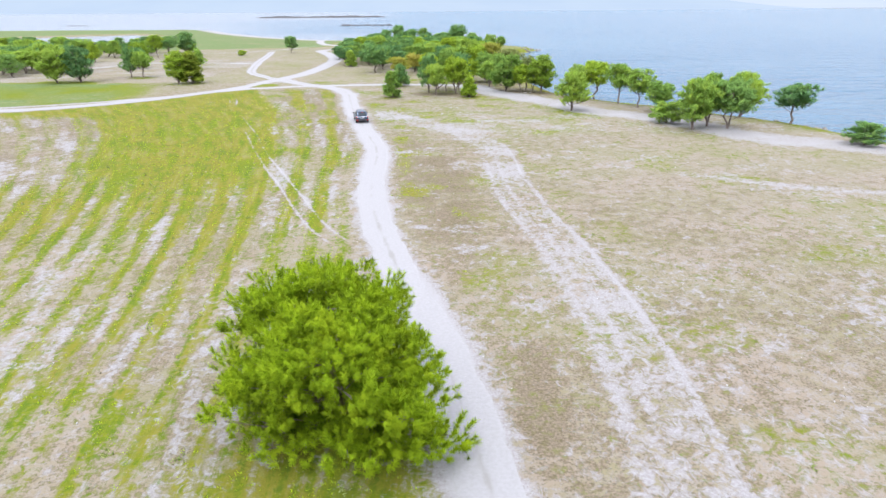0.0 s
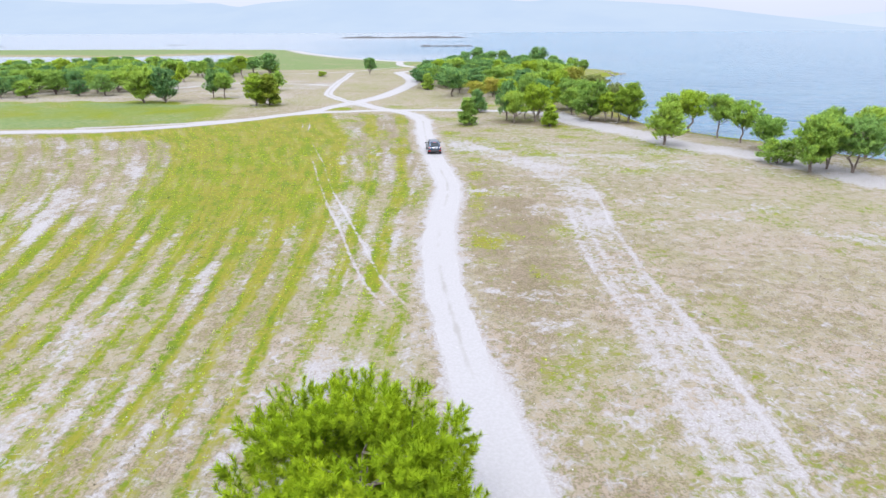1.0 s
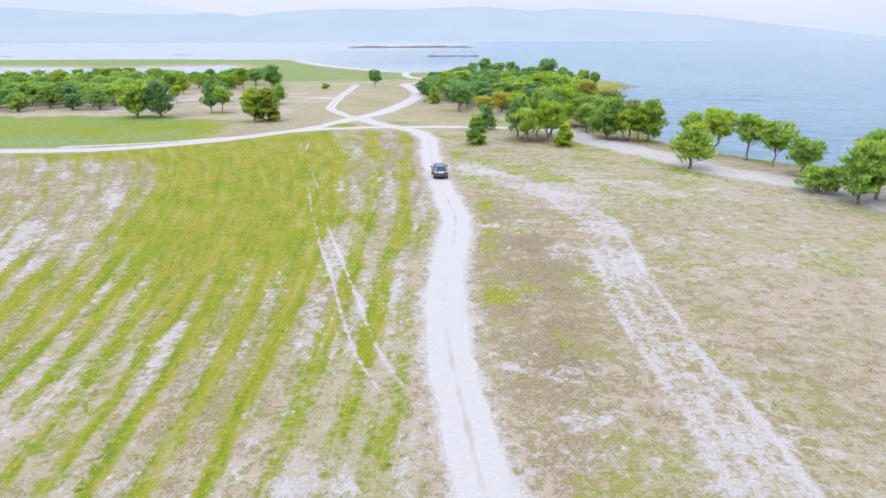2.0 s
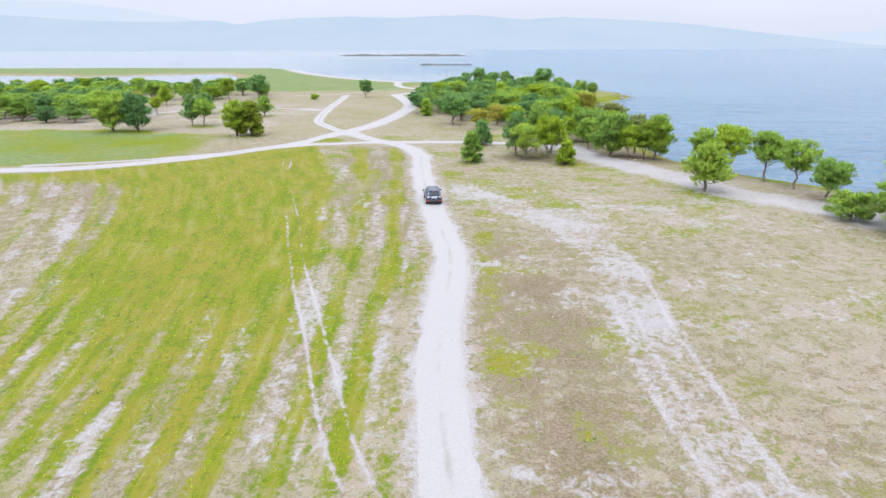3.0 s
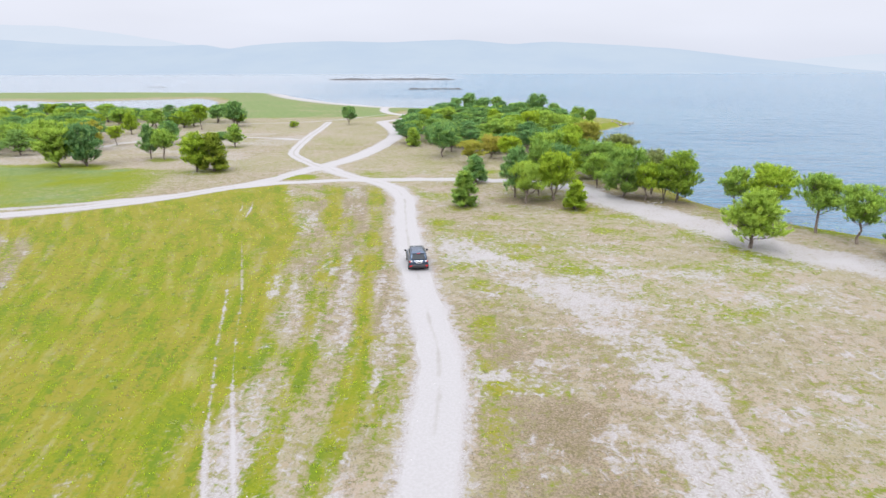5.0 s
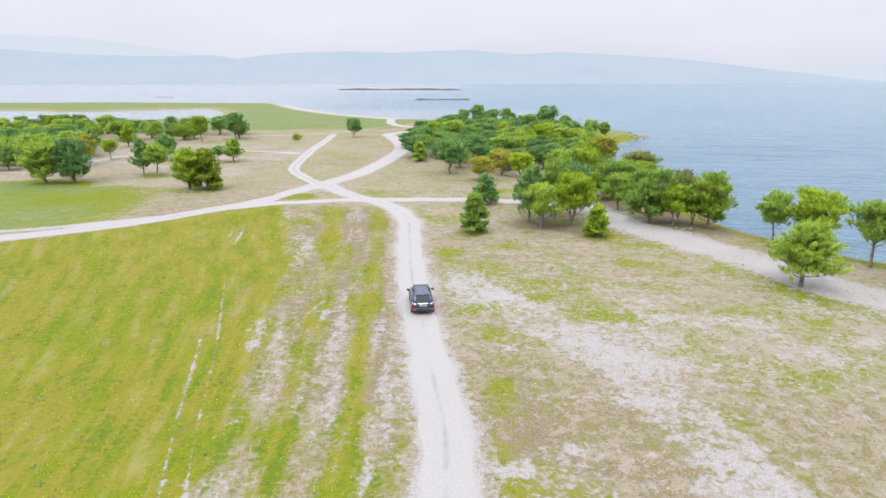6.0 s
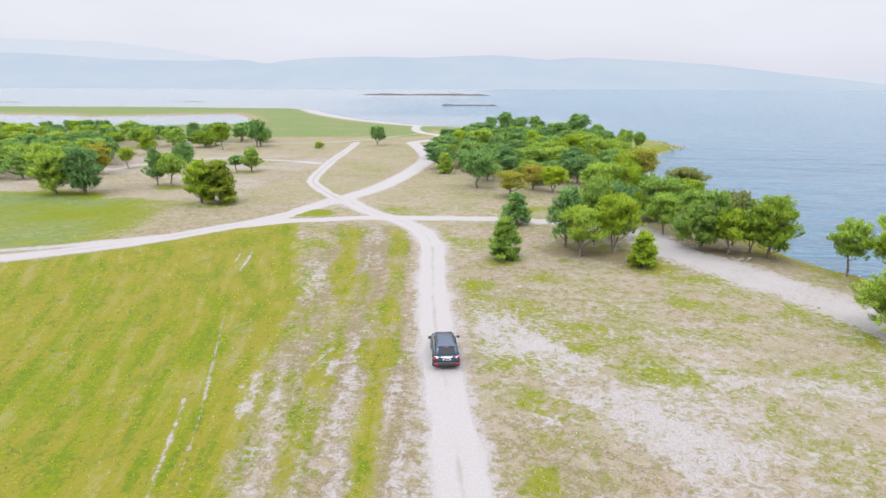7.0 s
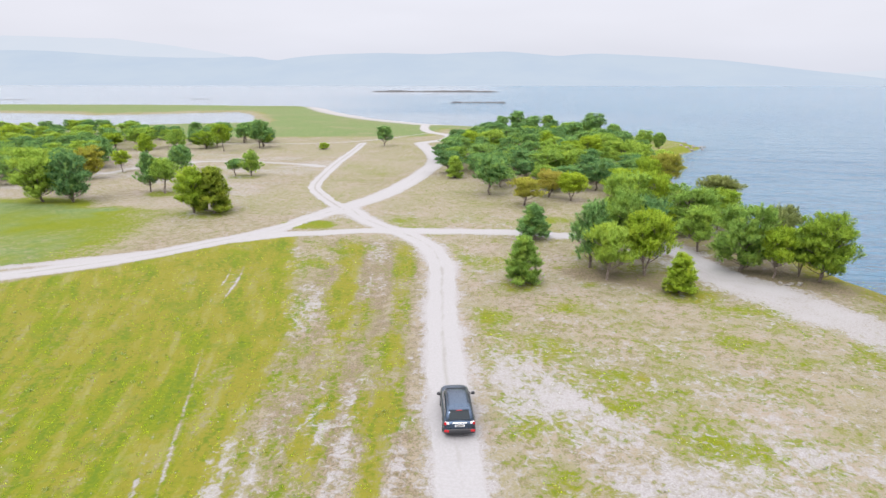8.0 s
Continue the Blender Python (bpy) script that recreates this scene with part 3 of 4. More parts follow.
    sand, brown = sand - meadow * 0.6, brown - meadow * 1.1
    floor_w = smooth(-x, 48, 58) * smooth(y, 128, 140) * (1 - smooth(y, 205, 225)) * (1 - meadow)
    sand = sand + floor_w * 0.45 * smooth(fbm(x * 0.6, y * 1.6, 7, 131), 0.42, 0.62)
    far = smooth(y, 128, 150) * (1 - floor_w)
    green, brown, sand = green + 0.16 * far, brown - 0.2 * far, sand - 0.08 * far
    # marsh beyond the last track
    marsh = smooth(d, 3, 9) * np.maximum(smooth(y - (263 + 0.20 * (x + 80)), 0, 8) * smooth(-x, 40, 52), smooth(y - 300, 0, 20))
    green = green + marsh * (0.7 + 0.6 * (n8 - 0.5))
    sand, brown = sand - 0.4 * marsh, brown - 1.4 * marsh
    # grassy spit and coast edge
    spit = smooth(x - 18, 0, 8) * smooth(y, 222, 232)
    green = green + 0.35 * spit + 0.85 * smooth(d, 0.3, 1.0) * (1 - smooth(d, 2.8, 6.0)) * (x > 0)
    sand = sand + 1.9 * smooth(17 - line_distance(x, y, BEACH), 0, 8)
    brown = brown + 0.5 * smooth(x - 4, 0, 6) * smooth(y, 105, 118) * smooth(200 - y, 0, 20)
    # greener grass in the shelter of single pines
    for px, py, pr in ((24, 97.2, 5.5), (-55.6, 139.6, 6.0), (-84, 143.5, 8.0), (-67, 174.5, 5.0), (-71.5, 154, 4.5), (-3.5, 15.5, 5.5), (9, 113.4, 3.5), (-7, 114, 3.0), (-96, 175.5, 3.0)):
        green = green + 0.75 * smooth(pr - np.hypot(x - px, (y - py) * 1.3) + 1.5 * (n3 - 0.5), 0, pr * 0.6)
    litter = smooth(3.4 + 2 * (n3 - 0.5) - line_distance(x, y, spline([(10, 127), (18, 121.5), (24, 119.5)])), 0, 2.5)
    litter = np.maximum(litter, 0.8 * smooth(3.2 + 2.4 * (n3 - 0.5) - line_distance(x, y, spline([(-1, 119), (3, 118.5), (7, 117.5)])), 0, 2.5))
    brown, sand, green = brown + 1.3 * litter, sand - 0.7 * litter, green - 0.5 * litter
    sand = sand + 0.9 * (1 - smooth(d, -0.5, 0.25)) * smooth(x + 130, 0, 20)
    return sand, green, brown, np.stack([s / 10, y / 100, field], -1)


def axis(stops):
    """Grid lines: (place, step up to the next place)."""
    res = []
    for (a, step), (b, _) in zip(stops[:-1], stops[1:]):
        res.append(np.arange(a, b - step * 0.3, step))
    return np.concatenate(res + [[stops[-1][0]]])


gx = axis([(-4500, 600), (-900, 60), (-300, 5), (-150, 2.0), (-80, 0.8), (-50, 0.4), (45, 0.8), (70, 3), (130, 60), (400, 600), (4500, 1)])
gy = axis([(-900, 100), (-100, 15), (0, 0.8), (12, 0.4), (140, 0.8), (240, 1.6), (350, 4), (600, 100), (1200, 500), (4200, 1)])
X, Y = np.meshgrid(gx, gy)
Z, D = land_height(X, Y)
sand_m, green_m, brown_m, flow_m = cover_of(X, Y, D)
me = mesh_of("ground", np.stack([X, Y, Z], -1).reshape(-1, 3), grid_faces(*X.shape), M_GROUND, True)
paint(me, "cover", np.stack([sand_m, green_m, brown_m], -1).reshape(-1, 3))
paint(me, "flow", flow_m.reshape(-1, 3))
tagged(new("ground", me), "flat coastal land of sandy soil, dry straw and green grass", "ground", kind="structure")

wx, wy = axis([(-4500, 300), (4500, 1)]), axis([(-900, 200), (2700, 1)])
WX, WY = np.meshgrid(wx, wy)
tagged(new("water", mesh_of("water", np.stack([WX, WY, np.full(WX.shape, SEA)], -1).reshape(-1, 3), grid_faces(*WX.shape), M_WATER, True)),
       "calm pale blue sea with small ripples", "sea", kind="structure")


def track(name, line, width, label, lift=0.03, strip=0.16):
    """A worn sand road: crowned middle, two ruts, uneven edges."""
    cols = np.linspace(-1, 1, 17)
    d = np.gradient(line, axis=0)
    d /= np.linalg.norm(d, axis=1)[:, None]
    nrm = np.stack([d[:, 1], -d[:, 0]], 1)
    run = np.concatenate([[0], np.cumsum(np.linalg.norm(np.diff(line, axis=0), axis=1))])
    side = np.where(cols[None] < 0, lattice(run[:, None] * 0.5, 0 * run[:, None] + 3, 7), lattice(run[:, None] * 0.5, 0 * run[:, None] + 11, 8))
    fine = np.where(cols[None] < 0, lattice(run[:, None] * 1.7, 0 * run[:, None] + 5, 17), lattice(run[:, None] * 1.7, 0 * run[:, None] + 15, 18))
    half = width / 2 * (0.82 + 0.3 * side + 0.16 * fine)
    px = line[:, None, 0] + nrm[:, None, 0] * cols[None] * half
    py = line[:, None, 1] + nrm[:, None, 1] * cols[None] * half
    across = np.abs(cols)[None] * half
    rut = np.exp(-((across - 0.78) / 0.24) ** 2)
    mid = np.exp(-(across / 0.28) ** 2)
    rim = smooth(np.abs(cols)[None] + 0 * half, 0.8, 1.0)
    pz = relief(px, py) + lift - 0.012 * rut - 0.05 * rim ** 2
    me = mesh_of(name, np.stack([px, py, pz], -1).reshape(-1, 3), grid_faces(*px.shape)[:, ::-1], M_ROAD, True)
    paint(me, "wear", np.stack([mid * (strip + 0.6 * lattice(px * 0.25, py * 0.25, 19)), rim, rut], -1).reshape(-1, 3))
    return tagged(new(name, me), label, "road", kind="structure")


track("road_main", MAIN_ROAD, 2.5, "white sandy dirt track with two wheel ruts", 0.03, 0.30)


def wheel_rut(line, off, width, seed, depth):
    """One wheel line pressed into the grass: sandier along its middle."""
    d = np.gradient(line, axis=0)
    d /= np.linalg.norm(d, axis=1)[:, None]
    run = np.concatenate([[0], np.cumsum(np.linalg.norm(np.diff(line, axis=0), axis=1))])
    stray = off + 0.25 * (lattice(run * 0.15, 0 * run + 2, seed) - 0.5)
    mid = line + np.stack([d[:, 1], -d[:, 0]], 1) * stray[:, None]
    cols = np.linspace(-1, 1, 11)[None]
    half = width * (0.8 + 0.5 * lattice(run * 0.4, 0 * run + seed, seed))[:, None]
    px, py = mid[:, :1] + d[:, 1:] * cols * half, mid[:, 1:] - d[:, :1] * cols * half
    worn = np.exp(-(cols / 0.42) ** 2) * smooth(np.minimum(run, run[-1] - run), 0, 6)[:, None] * (0.85 + 0.4 * lattice(px * 0.3, py * 0.3, seed))
    sand, green, brown, flow = cover_of(px, py, land_height(px, py)[1])
    me = mesh_of("wheel_rut", np.stack([px, py, relief(px, py) + 0.016 - 0.012 * np.abs(cols) ** 3], -1).reshape(-1, 3), grid_faces(*px.shape)[:, ::-1], M_GROUND, True)
    paint(me, "cover", np.stack([sand + depth * worn, green - 0.7 * depth * worn, brown], -1).reshape(-1, 3))
    paint(me, "flow", flow.reshape(-1, 3))
    return tagged(new("road_wheel_rut", me), "thin pale wheel line worn through the grass", "wheel rut", kind="structure")


WHEEL_MARKS = spline([(-4.8, 36.5), (-7.2, 40.2), (-9.0, 43.4), (-11.8, 50), (-14.8, 57), (-19.3, 67.5), (-24.2, 80.3), (-33.2, 102), (-36.6, 113), (-38.5, 118)], 0.4)
wheel_rut(WHEEL_MARKS, -0.62, 0.32, 201, 0.85)
wheel_rut(WHEEL_MARKS, 0.62, 0.32, 202, 0.85)
wheel_rut(FAINT[:110], 1.9, 0.36, 203, 0.45)
wheel_rut(FAINT[:100], -0.3, 0.5, 204, 0.28)
wheel_rut(FAINT[:100], -1.5, 0.5, 205, 0.25)

track("road_west", WEST_ROAD, 2.5, "white sandy dirt track curving through grassland", 0.034, 0.4)
track("road_up", UP_ROAD, 2.3, "twin pale wheel tracks with a dry strip between", 0.036, 0.75)
track("road_north", NORTH_ROAD, 3.1, "white sandy dirt track leading to the beach", 0.038)
track("road_cross", CROSS_ROAD, 2.2, "narrow sandy track joining two roads", 0.042)


# ---- far hills and reefs ----
def ridge(name, profile, near, far, material, label):
    """A hazy range: shore line, gullied slope and skyline."""
    xs = np.linspace(profile[0][0], profile[-1][0], 260)
    top = np.interp(xs, [p[0] for p in profile], [p[1] for p in profile])
    k = np.ones(5) / 5
    top = np.convolve(np.pad(top, 2, mode="edge"), k, mode="valid") + 5 * (fbm(xs, 0 * xs, 160, 141) - 0.5)
    v = np.linspace(0, 1, 14)[:, None]
    y = near + (far - near) * v + 60 * (fbm(xs[None] + 0 * v, v * 900, 420, 151) - 0.5) * (1 - v)
    z = SEA - 1 + (top[None] - SEA + 1) * smooth(v, -0.15, 1.0) * (1 - 0.25 * (1 - v) * fbm(xs[None] + 0 * v, v * 700, 260, 161))
    z[0] = SEA - 2
    me = mesh_of(name, np.stack([xs[None] + 0 * v, y, z], -1).reshape(-1, 3), grid_faces(14, 260), material, True)
    tagged(new(name, me), label, "hills", kind="structure")


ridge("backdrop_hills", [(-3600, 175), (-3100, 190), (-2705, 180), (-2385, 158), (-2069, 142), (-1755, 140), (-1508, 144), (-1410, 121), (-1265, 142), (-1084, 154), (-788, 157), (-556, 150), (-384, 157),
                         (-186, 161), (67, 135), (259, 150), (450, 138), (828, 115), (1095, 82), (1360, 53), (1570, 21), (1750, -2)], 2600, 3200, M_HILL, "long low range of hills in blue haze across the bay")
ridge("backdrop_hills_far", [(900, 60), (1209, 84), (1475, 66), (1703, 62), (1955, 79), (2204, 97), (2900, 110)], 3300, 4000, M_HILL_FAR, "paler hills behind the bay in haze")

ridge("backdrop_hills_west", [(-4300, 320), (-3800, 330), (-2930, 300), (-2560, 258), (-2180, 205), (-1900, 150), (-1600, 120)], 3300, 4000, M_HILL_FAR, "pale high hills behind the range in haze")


def reef(cx, cy, length, depth, seed, label, height=0.9):
    """A low uneven bar of rock just above the water."""
    u = np.linspace(-1, 1, 90)[None]
    v = np.linspace(-1, 1, 7)[:, None]
    x, y = cx + u * length / 2 + 0 * v, cy + v * depth / 2 + 0 * u + depth * (fbm(u * 40 + 0 * v, 0 * u + 0 * v, 9, seed) - 0.5)
    z = SEA - 0.4 + height * (1 - v ** 2) * (0.45 + 1.0 * fbm(x, y * 3, length / 18, seed + 1)) * np.minimum(1, 6 * (1 - np.abs(u)))
    me = mesh_of("reef", np.stack([x, y, z], -1).reshape(-1, 3), grid_faces(7, 90), M_REEF, True)
    tagged(new("reef", me), label, "reef", group="reefs in the bay")


reef(-203, 1190, 255, 14, 171, "long dark rock bar lying low in the sea", 3.2)
reef(-64, 640, 58, 4, 172, "short dark rock bar lying low in the sea", 1.5)
reef(-585, 658, 42, 4, 173, "thin dark sandbar far out in shallow water", 0.8)
reef(-390, 710, 26, 4, 174, "thin dark sandbar far out in shallow water", 0.8)


# ---- trees ----
def unit(v):
    return v / (np.linalg.norm(v, axis=-1, keepdims=True) + 1e-9)


def needles(rng, at, aim, swell, count, length, width, own):
    """Pine shoots: needles set all round a short upright twig, like a bottle brush."""
    n = len(at)
    size = rng.uniform(0.75, 1.2, (n, 1, 1))
    along = rng.random((n, count, 1)) ** 0.8
    radial = rng.normal(size=(n, count, 3))
    radial = unit(radial - (radial * aim[:, None]).sum(-1, keepdims=True) * aim[:, None])
    d = unit(radial + aim[:, None] * (0.25 + 0.9 * along + 0.3 * rng.random((n, count, 1))))
    side = unit(np.cross(d, rng.normal(size=(n, count, 3)))) * width * rng.uniform(0.6, 1.2, (n, count, 1)) * size
    root = at[:, None] + aim[:, None] * length * (along - 0.35) * size
    tip = root + d * length * 0.58 * size * rng.uniform(0.75, 1.1, (n, count, 1))
    facing = unit(radial * (1.05 - 0.75 * along) + aim[:, None] * (0.25 + 0.7 * along) + np.array([0, 0, 0.45]))
    facing = unit(own * facing + 0.65 * swell[:, None])
    # every blade turns its front to the light side of its shoot
    side = np.where((np.cross(d, side) * facing).sum(-1, keepdims=True) > 0, -side, side)
    v = np.stack([root - side, root + side, tip], 2).reshape(-1, 3)
    return v, np.arange(len(v)).reshape(-1, 3), np.repeat(facing.reshape(-1, 3), 3, axis=0)


LOW = {"dome": 0.36, "round": 0.17, "cone": 0.24, "umbrella": 0.46, "young": 0.08, "shrub": 0.10, "broad": 0.06}
STEMS = {"dome": 2, "round": 2, "cone": 1, "umbrella": 1, "young": 1, "shrub": 3, "broad": 2}


def crown_radius(habit, z):
    """Reach of the boughs at a height from 0 to 1, as a share of the crown's half width."""
    if habit == "umbrella":
        return math.sqrt(max(0.03, 1 - ((z - 0.70) / 0.30) ** 2)) if z > 0.70 else 0.55 + 0.45 * (z - 0.46) / 0.24
    if habit == "cone":
        return 0.70 + 0.30 * (z - 0.28) / 0.14 if z < 0.42 else max(0.08, 1 - (z - 0.42) / 0.58) ** 0.72
    if habit == "young":
        return 0.72 + 0.28 * z / 0.25 if z < 0.25 else max(0.10, 1 - (z - 0.25) / 0.78) ** 0.7
    if habit == "broad":
        return 0.92 + 0.08 * z / 0.36 if z < 0.36 else math.sqrt(max(0.05, 1 - ((z - 0.36) / 0.64) ** 3.4))
    wide = {"dome": 0.58, "round": 0.50, "shrub": 0.35}[habit]
    return 0.74 + 0.26 * (z - LOW[habit]) / (wide - LOW[habit]) if z < wide else math.sqrt(max(0.03, 1 - ((z - wide) / (1 - wide)) ** 2.1))


def pine_meshes(seed, h, w, habit, boughs, puffs, count, length, width):
    """Wood and crown of one tree: stems, boughs, and flat clouds of shoots along each bough."""
    rng = np.random.default_rng(seed)
    r, low = w / 2, LOW[habit]
    wood, tops = [], []
    stems = STEMS[habit]
    for k in range(stems):
        a = rng.uniform(0, 2 * math.pi)
        lean = np.array([math.cos(a), math.sin(a), 0]) * r * (0.10 if stems == 1 else 0.24)
        t = np.linspace(0, 1, 7)[:, None]
        path = np.array([0.0, 0.0, -0.15]) + lean * (0.12 + 0.88 * t ** 1.2) * (t > 0) + np.array([0, 0, h * 0.9 * (1 - 0.09 * k)]) * t
        path[1:, :2] += rng.normal(size=(6, 2)) * 0.03 * h
        base = (0.027 if stems == 1 else 0.020) * h
        wood.append(tube(path, np.linspace(base * 1.3, base * 0.25, 7), 8))
        tops.append(path)
    at, aim, swell = [], [], []
    turn, ph = rng.uniform(0, 6.28), rng.uniform(0, 6.28, 3)
    small = {"young": 0.62, "broad": 0.62, "shrub": 0.9}.get(habit, 1.0)
    for k in range(boughs):
        zr = low + (0.95 - low) * ((k + 0.5) / boughs) ** 0.92
        turn += 2.39996 + rng.normal() * 0.4
        lobe = 1 + 0.15 * math.sin(2 * turn + ph[0]) + 0.13 * math.sin(3 * turn + ph[1] + 5 * zr) + 0.06 * math.sin(5 * turn + ph[2] - 9 * zr)
        reach = 0.84 * r * crown_radius(habit, zr) * lobe * rng.uniform(0.70, 1.08)
        out = np.array([math.cos(turn), math.sin(turn), 0.0])
        side = np.array([-out[1], out[0], 0.0])
        tip = out * reach + np.array([0, 0, zr * h + rng.normal() * 0.025 * h])
        stem = min(tops, key=lambda q: np.linalg.norm(q[4, :2] - tip[:2]))
        root_z = max(0.5 * low * h, tip[2] - (0.25 + 0.3 * rng.random()) * reach - 0.03 * h)
        root = np.array([np.interp(root_z, stem[:, 2], stem[:, i]) for i in range(3)])
        bend = root + (tip - root) * 0.55 + np.array([0, 0, -0.06 * reach])
        wood.append(tube([root, bend, tip], [0.0085 * h, 0.006 * h, 0.002 * h], 5))
        stops = [(1.0, 0.0)] + [(rng.uniform(0.62, 0.86), rng.choice([-1, 1]) * rng.uniform(0.10, 0.34))]
        if reach > 0.5 * r:
            stops.append((rng.uniform(0.36, 0.60), rng.uniform(-0.25, 0.25)))
        for along, off in stops:
            c = root + (tip - root) * along + side * off * reach
            c[2] = tip[2] - (1 - along) * 0.10 * reach + rng.normal() * 0.02 * h + (0.10 * h * (1 - along) if zr > 0.7 else 0)
            p = r * rng.uniform(0.19, 0.31) * small
            wood.append(tube([bend, c - np.array([0, 0, 0.12 * p])], [0.004 * h, 0.0015 * h], 4))
            # a flat cloud: shoots stand on a low dome, a few hang from its rim
            ang, rad = rng.uniform(0, 2 * math.pi, puffs), np.sqrt(rng.random(puffs))
            disc = np.stack([np.cos(ang) * rad, np.sin(ang) * rad, np.zeros(puffs)], -1)
            top = rng.random(puffs) < 0.84
            lift = np.where(top, 0.62 * np.sqrt(1 - 0.9 * rad * rad) * rng.uniform(0.5, 1.05, puffs), -0.25 * rng.random(puffs))
            at.append(c + p * (disc * np.array([1.15, 1.15, 0]) + np.array([0, 0, 1.0]) * lift[:, None]))
            aim.append(unit(disc * 0.75 + 0.25 * out + np.array([0, 0, 0.75])))
            swell.append(unit(disc * 0.9 + 0.35 * out + np.array([0, 0, 1.0]) * np.where(top, 0.75, -0.2)[:, None]))
    own = 1.25
    return joined(wood), needles(rng, np.vstack(at), np.vstack(aim), np.vstack(swell), count, length, width, own)


#          seed   h    w    habit   boughs shoots needles length width
SHAPES = {
    "dome_a": (1, 6.0, 6.0, "dome", 22, 15, 24, 0.65, 0.038),
    "dome_b": (2, 6.0, 6.0, "dome", 25, 15, 24, 0.62, 0.038),
    "dome_c": (3, 6.0, 6.0, "dome", 20, 16, 24, 0.65, 0.041),
    "cone_a": (31, 6.0, 6.0, "cone", 25, 15, 24, 0.65, 0.038),
    "cone_b": (32, 6.0, 6.0, "cone", 28, 15, 24, 0.62, 0.038),
    "round_a": (9, 6.0, 6.0, "round", 29, 15, 24, 0.65, 0.038),
    "round_b": (10, 6.0, 6.0, "round", 32, 14, 24, 0.62, 0.038),
    "umbrella_a": (4, 6.0, 6.0, "umbrella", 18, 17, 24, 0.65, 0.038),
    "umbrella_b": (5, 6.0, 6.0, "umbrella", 21, 16, 24, 0.62, 0.038),
    "young_a": (6, 5.0, 4.0, "young", 42, 12, 26, 0.56, 0.028),
    "young_b": (7, 5.0, 4.0, "young", 38, 13, 26, 0.58, 0.028),
    "shrub": (8, 3.0, 4.5, "shrub", 20, 20, 24, 0.38, 0.026),
    "far_a": (11, 7.0, 6.5, "dome", 21, 16, 18, 0.62, 0.062),
    "far_b": (12, 7.0, 6.5, "dome", 23, 16, 18, 0.62, 0.062),
    "far_c": (13, 7.0, 6.5, "round", 24, 15, 18, 0.60, 0.062),
    "far_d": (14, 7.0, 6.5, "cone", 22, 16, 18, 0.62, 0.062),
    "far_e": (15, 7.0, 6.5, "dome", 18, 18, 18, 0.64, 0.064),
    "near": (21, 6.0, 10.0, "broad", 86, 20, 76, 0.46, 0.0145),
}
WORDS = {"olive": "dull olive green", "bright": "bright green", "green": "green", "dark": "dark blue-green", "yellow": "yellow-green", "autumn": "brown-tinged", "silver": "pale olive"}
meshes, protos = {}, {}


def tree(shape, leaf, x, y, h, w, turn, label="", group="", name="pine_tree", category="tree", long=1.0):
    """Places one tree of that height and crown width; long stretches the crown one way."""
    spec = SHAPES[shape]
    key = (shape, leaf, name)
    if shape not in meshes:
        wood, crown = pine_meshes(*spec)
        meshes[shape] = (mesh_of("trunk", *wood, M_BARK, True), crown)
    z = float(land_height(np.array([x]), np.array([y]))[0][0]) - 0.02
    m = pose(x, y, z, 0, 0, turn) @ Matrix.Diagonal((w / spec[2], long * w / spec[2], h / spec[1], 1))
    if key in protos:
        ob = copy_thing(protos[key], m)
    else:
        ob = protos[key] = new(name)
        new("trunk", meshes[shape][0]).parent = ob
        ck = (shape, leaf)
        if ck not in meshes:
            meshes[ck] = mesh_of("crown", *meshes[shape][1][:2], LEAF[leaf], normals=meshes[shape][1][2])
        new("crown", meshes[ck]).parent = ob
        ob.matrix_basis = m
    return tagged(ob, label or f"{WORDS[leaf]} coastal pine with a rounded crown", category, group)


def grove(rows, group, label=""):
    for k, (shape, leaf, x, y, h, w) in enumerate(rows):
        tree(shape, leaf, x, y, h, w, (k * 137.5) % 360, label, group)


# the pine beside the main track
tree("near", "bright", -3.5, 18.45, 5.75, 9.15, 20, "large bright green pine with tufted boughs beside the sandy track", long=1.17)

# pines along the eastern shore
grove([
    ("cone_a", "green", 23.6, 97.6, 5.7, 6.2), ("umbrella_a", "green", 33.4, 104.4, 6.2, 4.8), ("umbrella_b", "green", 35.4, 99.9, 5.5, 4.6),
    ("umbrella_a", "yellow", 30.8, 110.8, 6.2, 6.4), ("umbrella_b", "green", 28.0, 114.4, 5.6, 5.4), ("dome_c", "green", 36.6, 93.9, 4.6, 5.0),
    ("cone_b", "green", 36.6, 80.2, 6.4, 6.2), ("dome_a", "green", 39.5, 82.4, 5.8, 6.2), ("dome_b", "dark", 41.6, 80.6, 6.2, 6.0),
], "pines along the shore", "green pine on the grassy edge above the sea")
grove([
    ("cone_b", "green", 48.4, 91.0, 5.9, 6.6), ("umbrella_b", "green", 44.0, 92.8, 6.0, 5.4), ("umbrella_a", "dark", 52.6, 84.4, 5.2, 5.6),
    ("round_b", "green", 15.6, 122.6, 6.5, 6.4), ("dome_c", "yellow", 18.2, 120.6, 5.0, 3.6), ("round_a", "yellow", 22.4, 120.2, 6.4, 5.8),
    ("dome_b", "green", 21.0, 121.6, 4.8, 3.6), ("dome_c", "silver", 20.2, 125.2, 6.2, 4.0),
], "pines along the shore", "green pine on the grassy edge above the sea")
tree("shrub", "dark", 53.2, 69.3, 2.6, 4.6, 30, "low spreading pine bush at the shore", "", "pine_bush", "bush")
tree("shrub", "green", 34.8, 85.3, 2.9, 4.8, 80, "low spreading pine bush by the sandy path", "", "pine_bush", "bush")
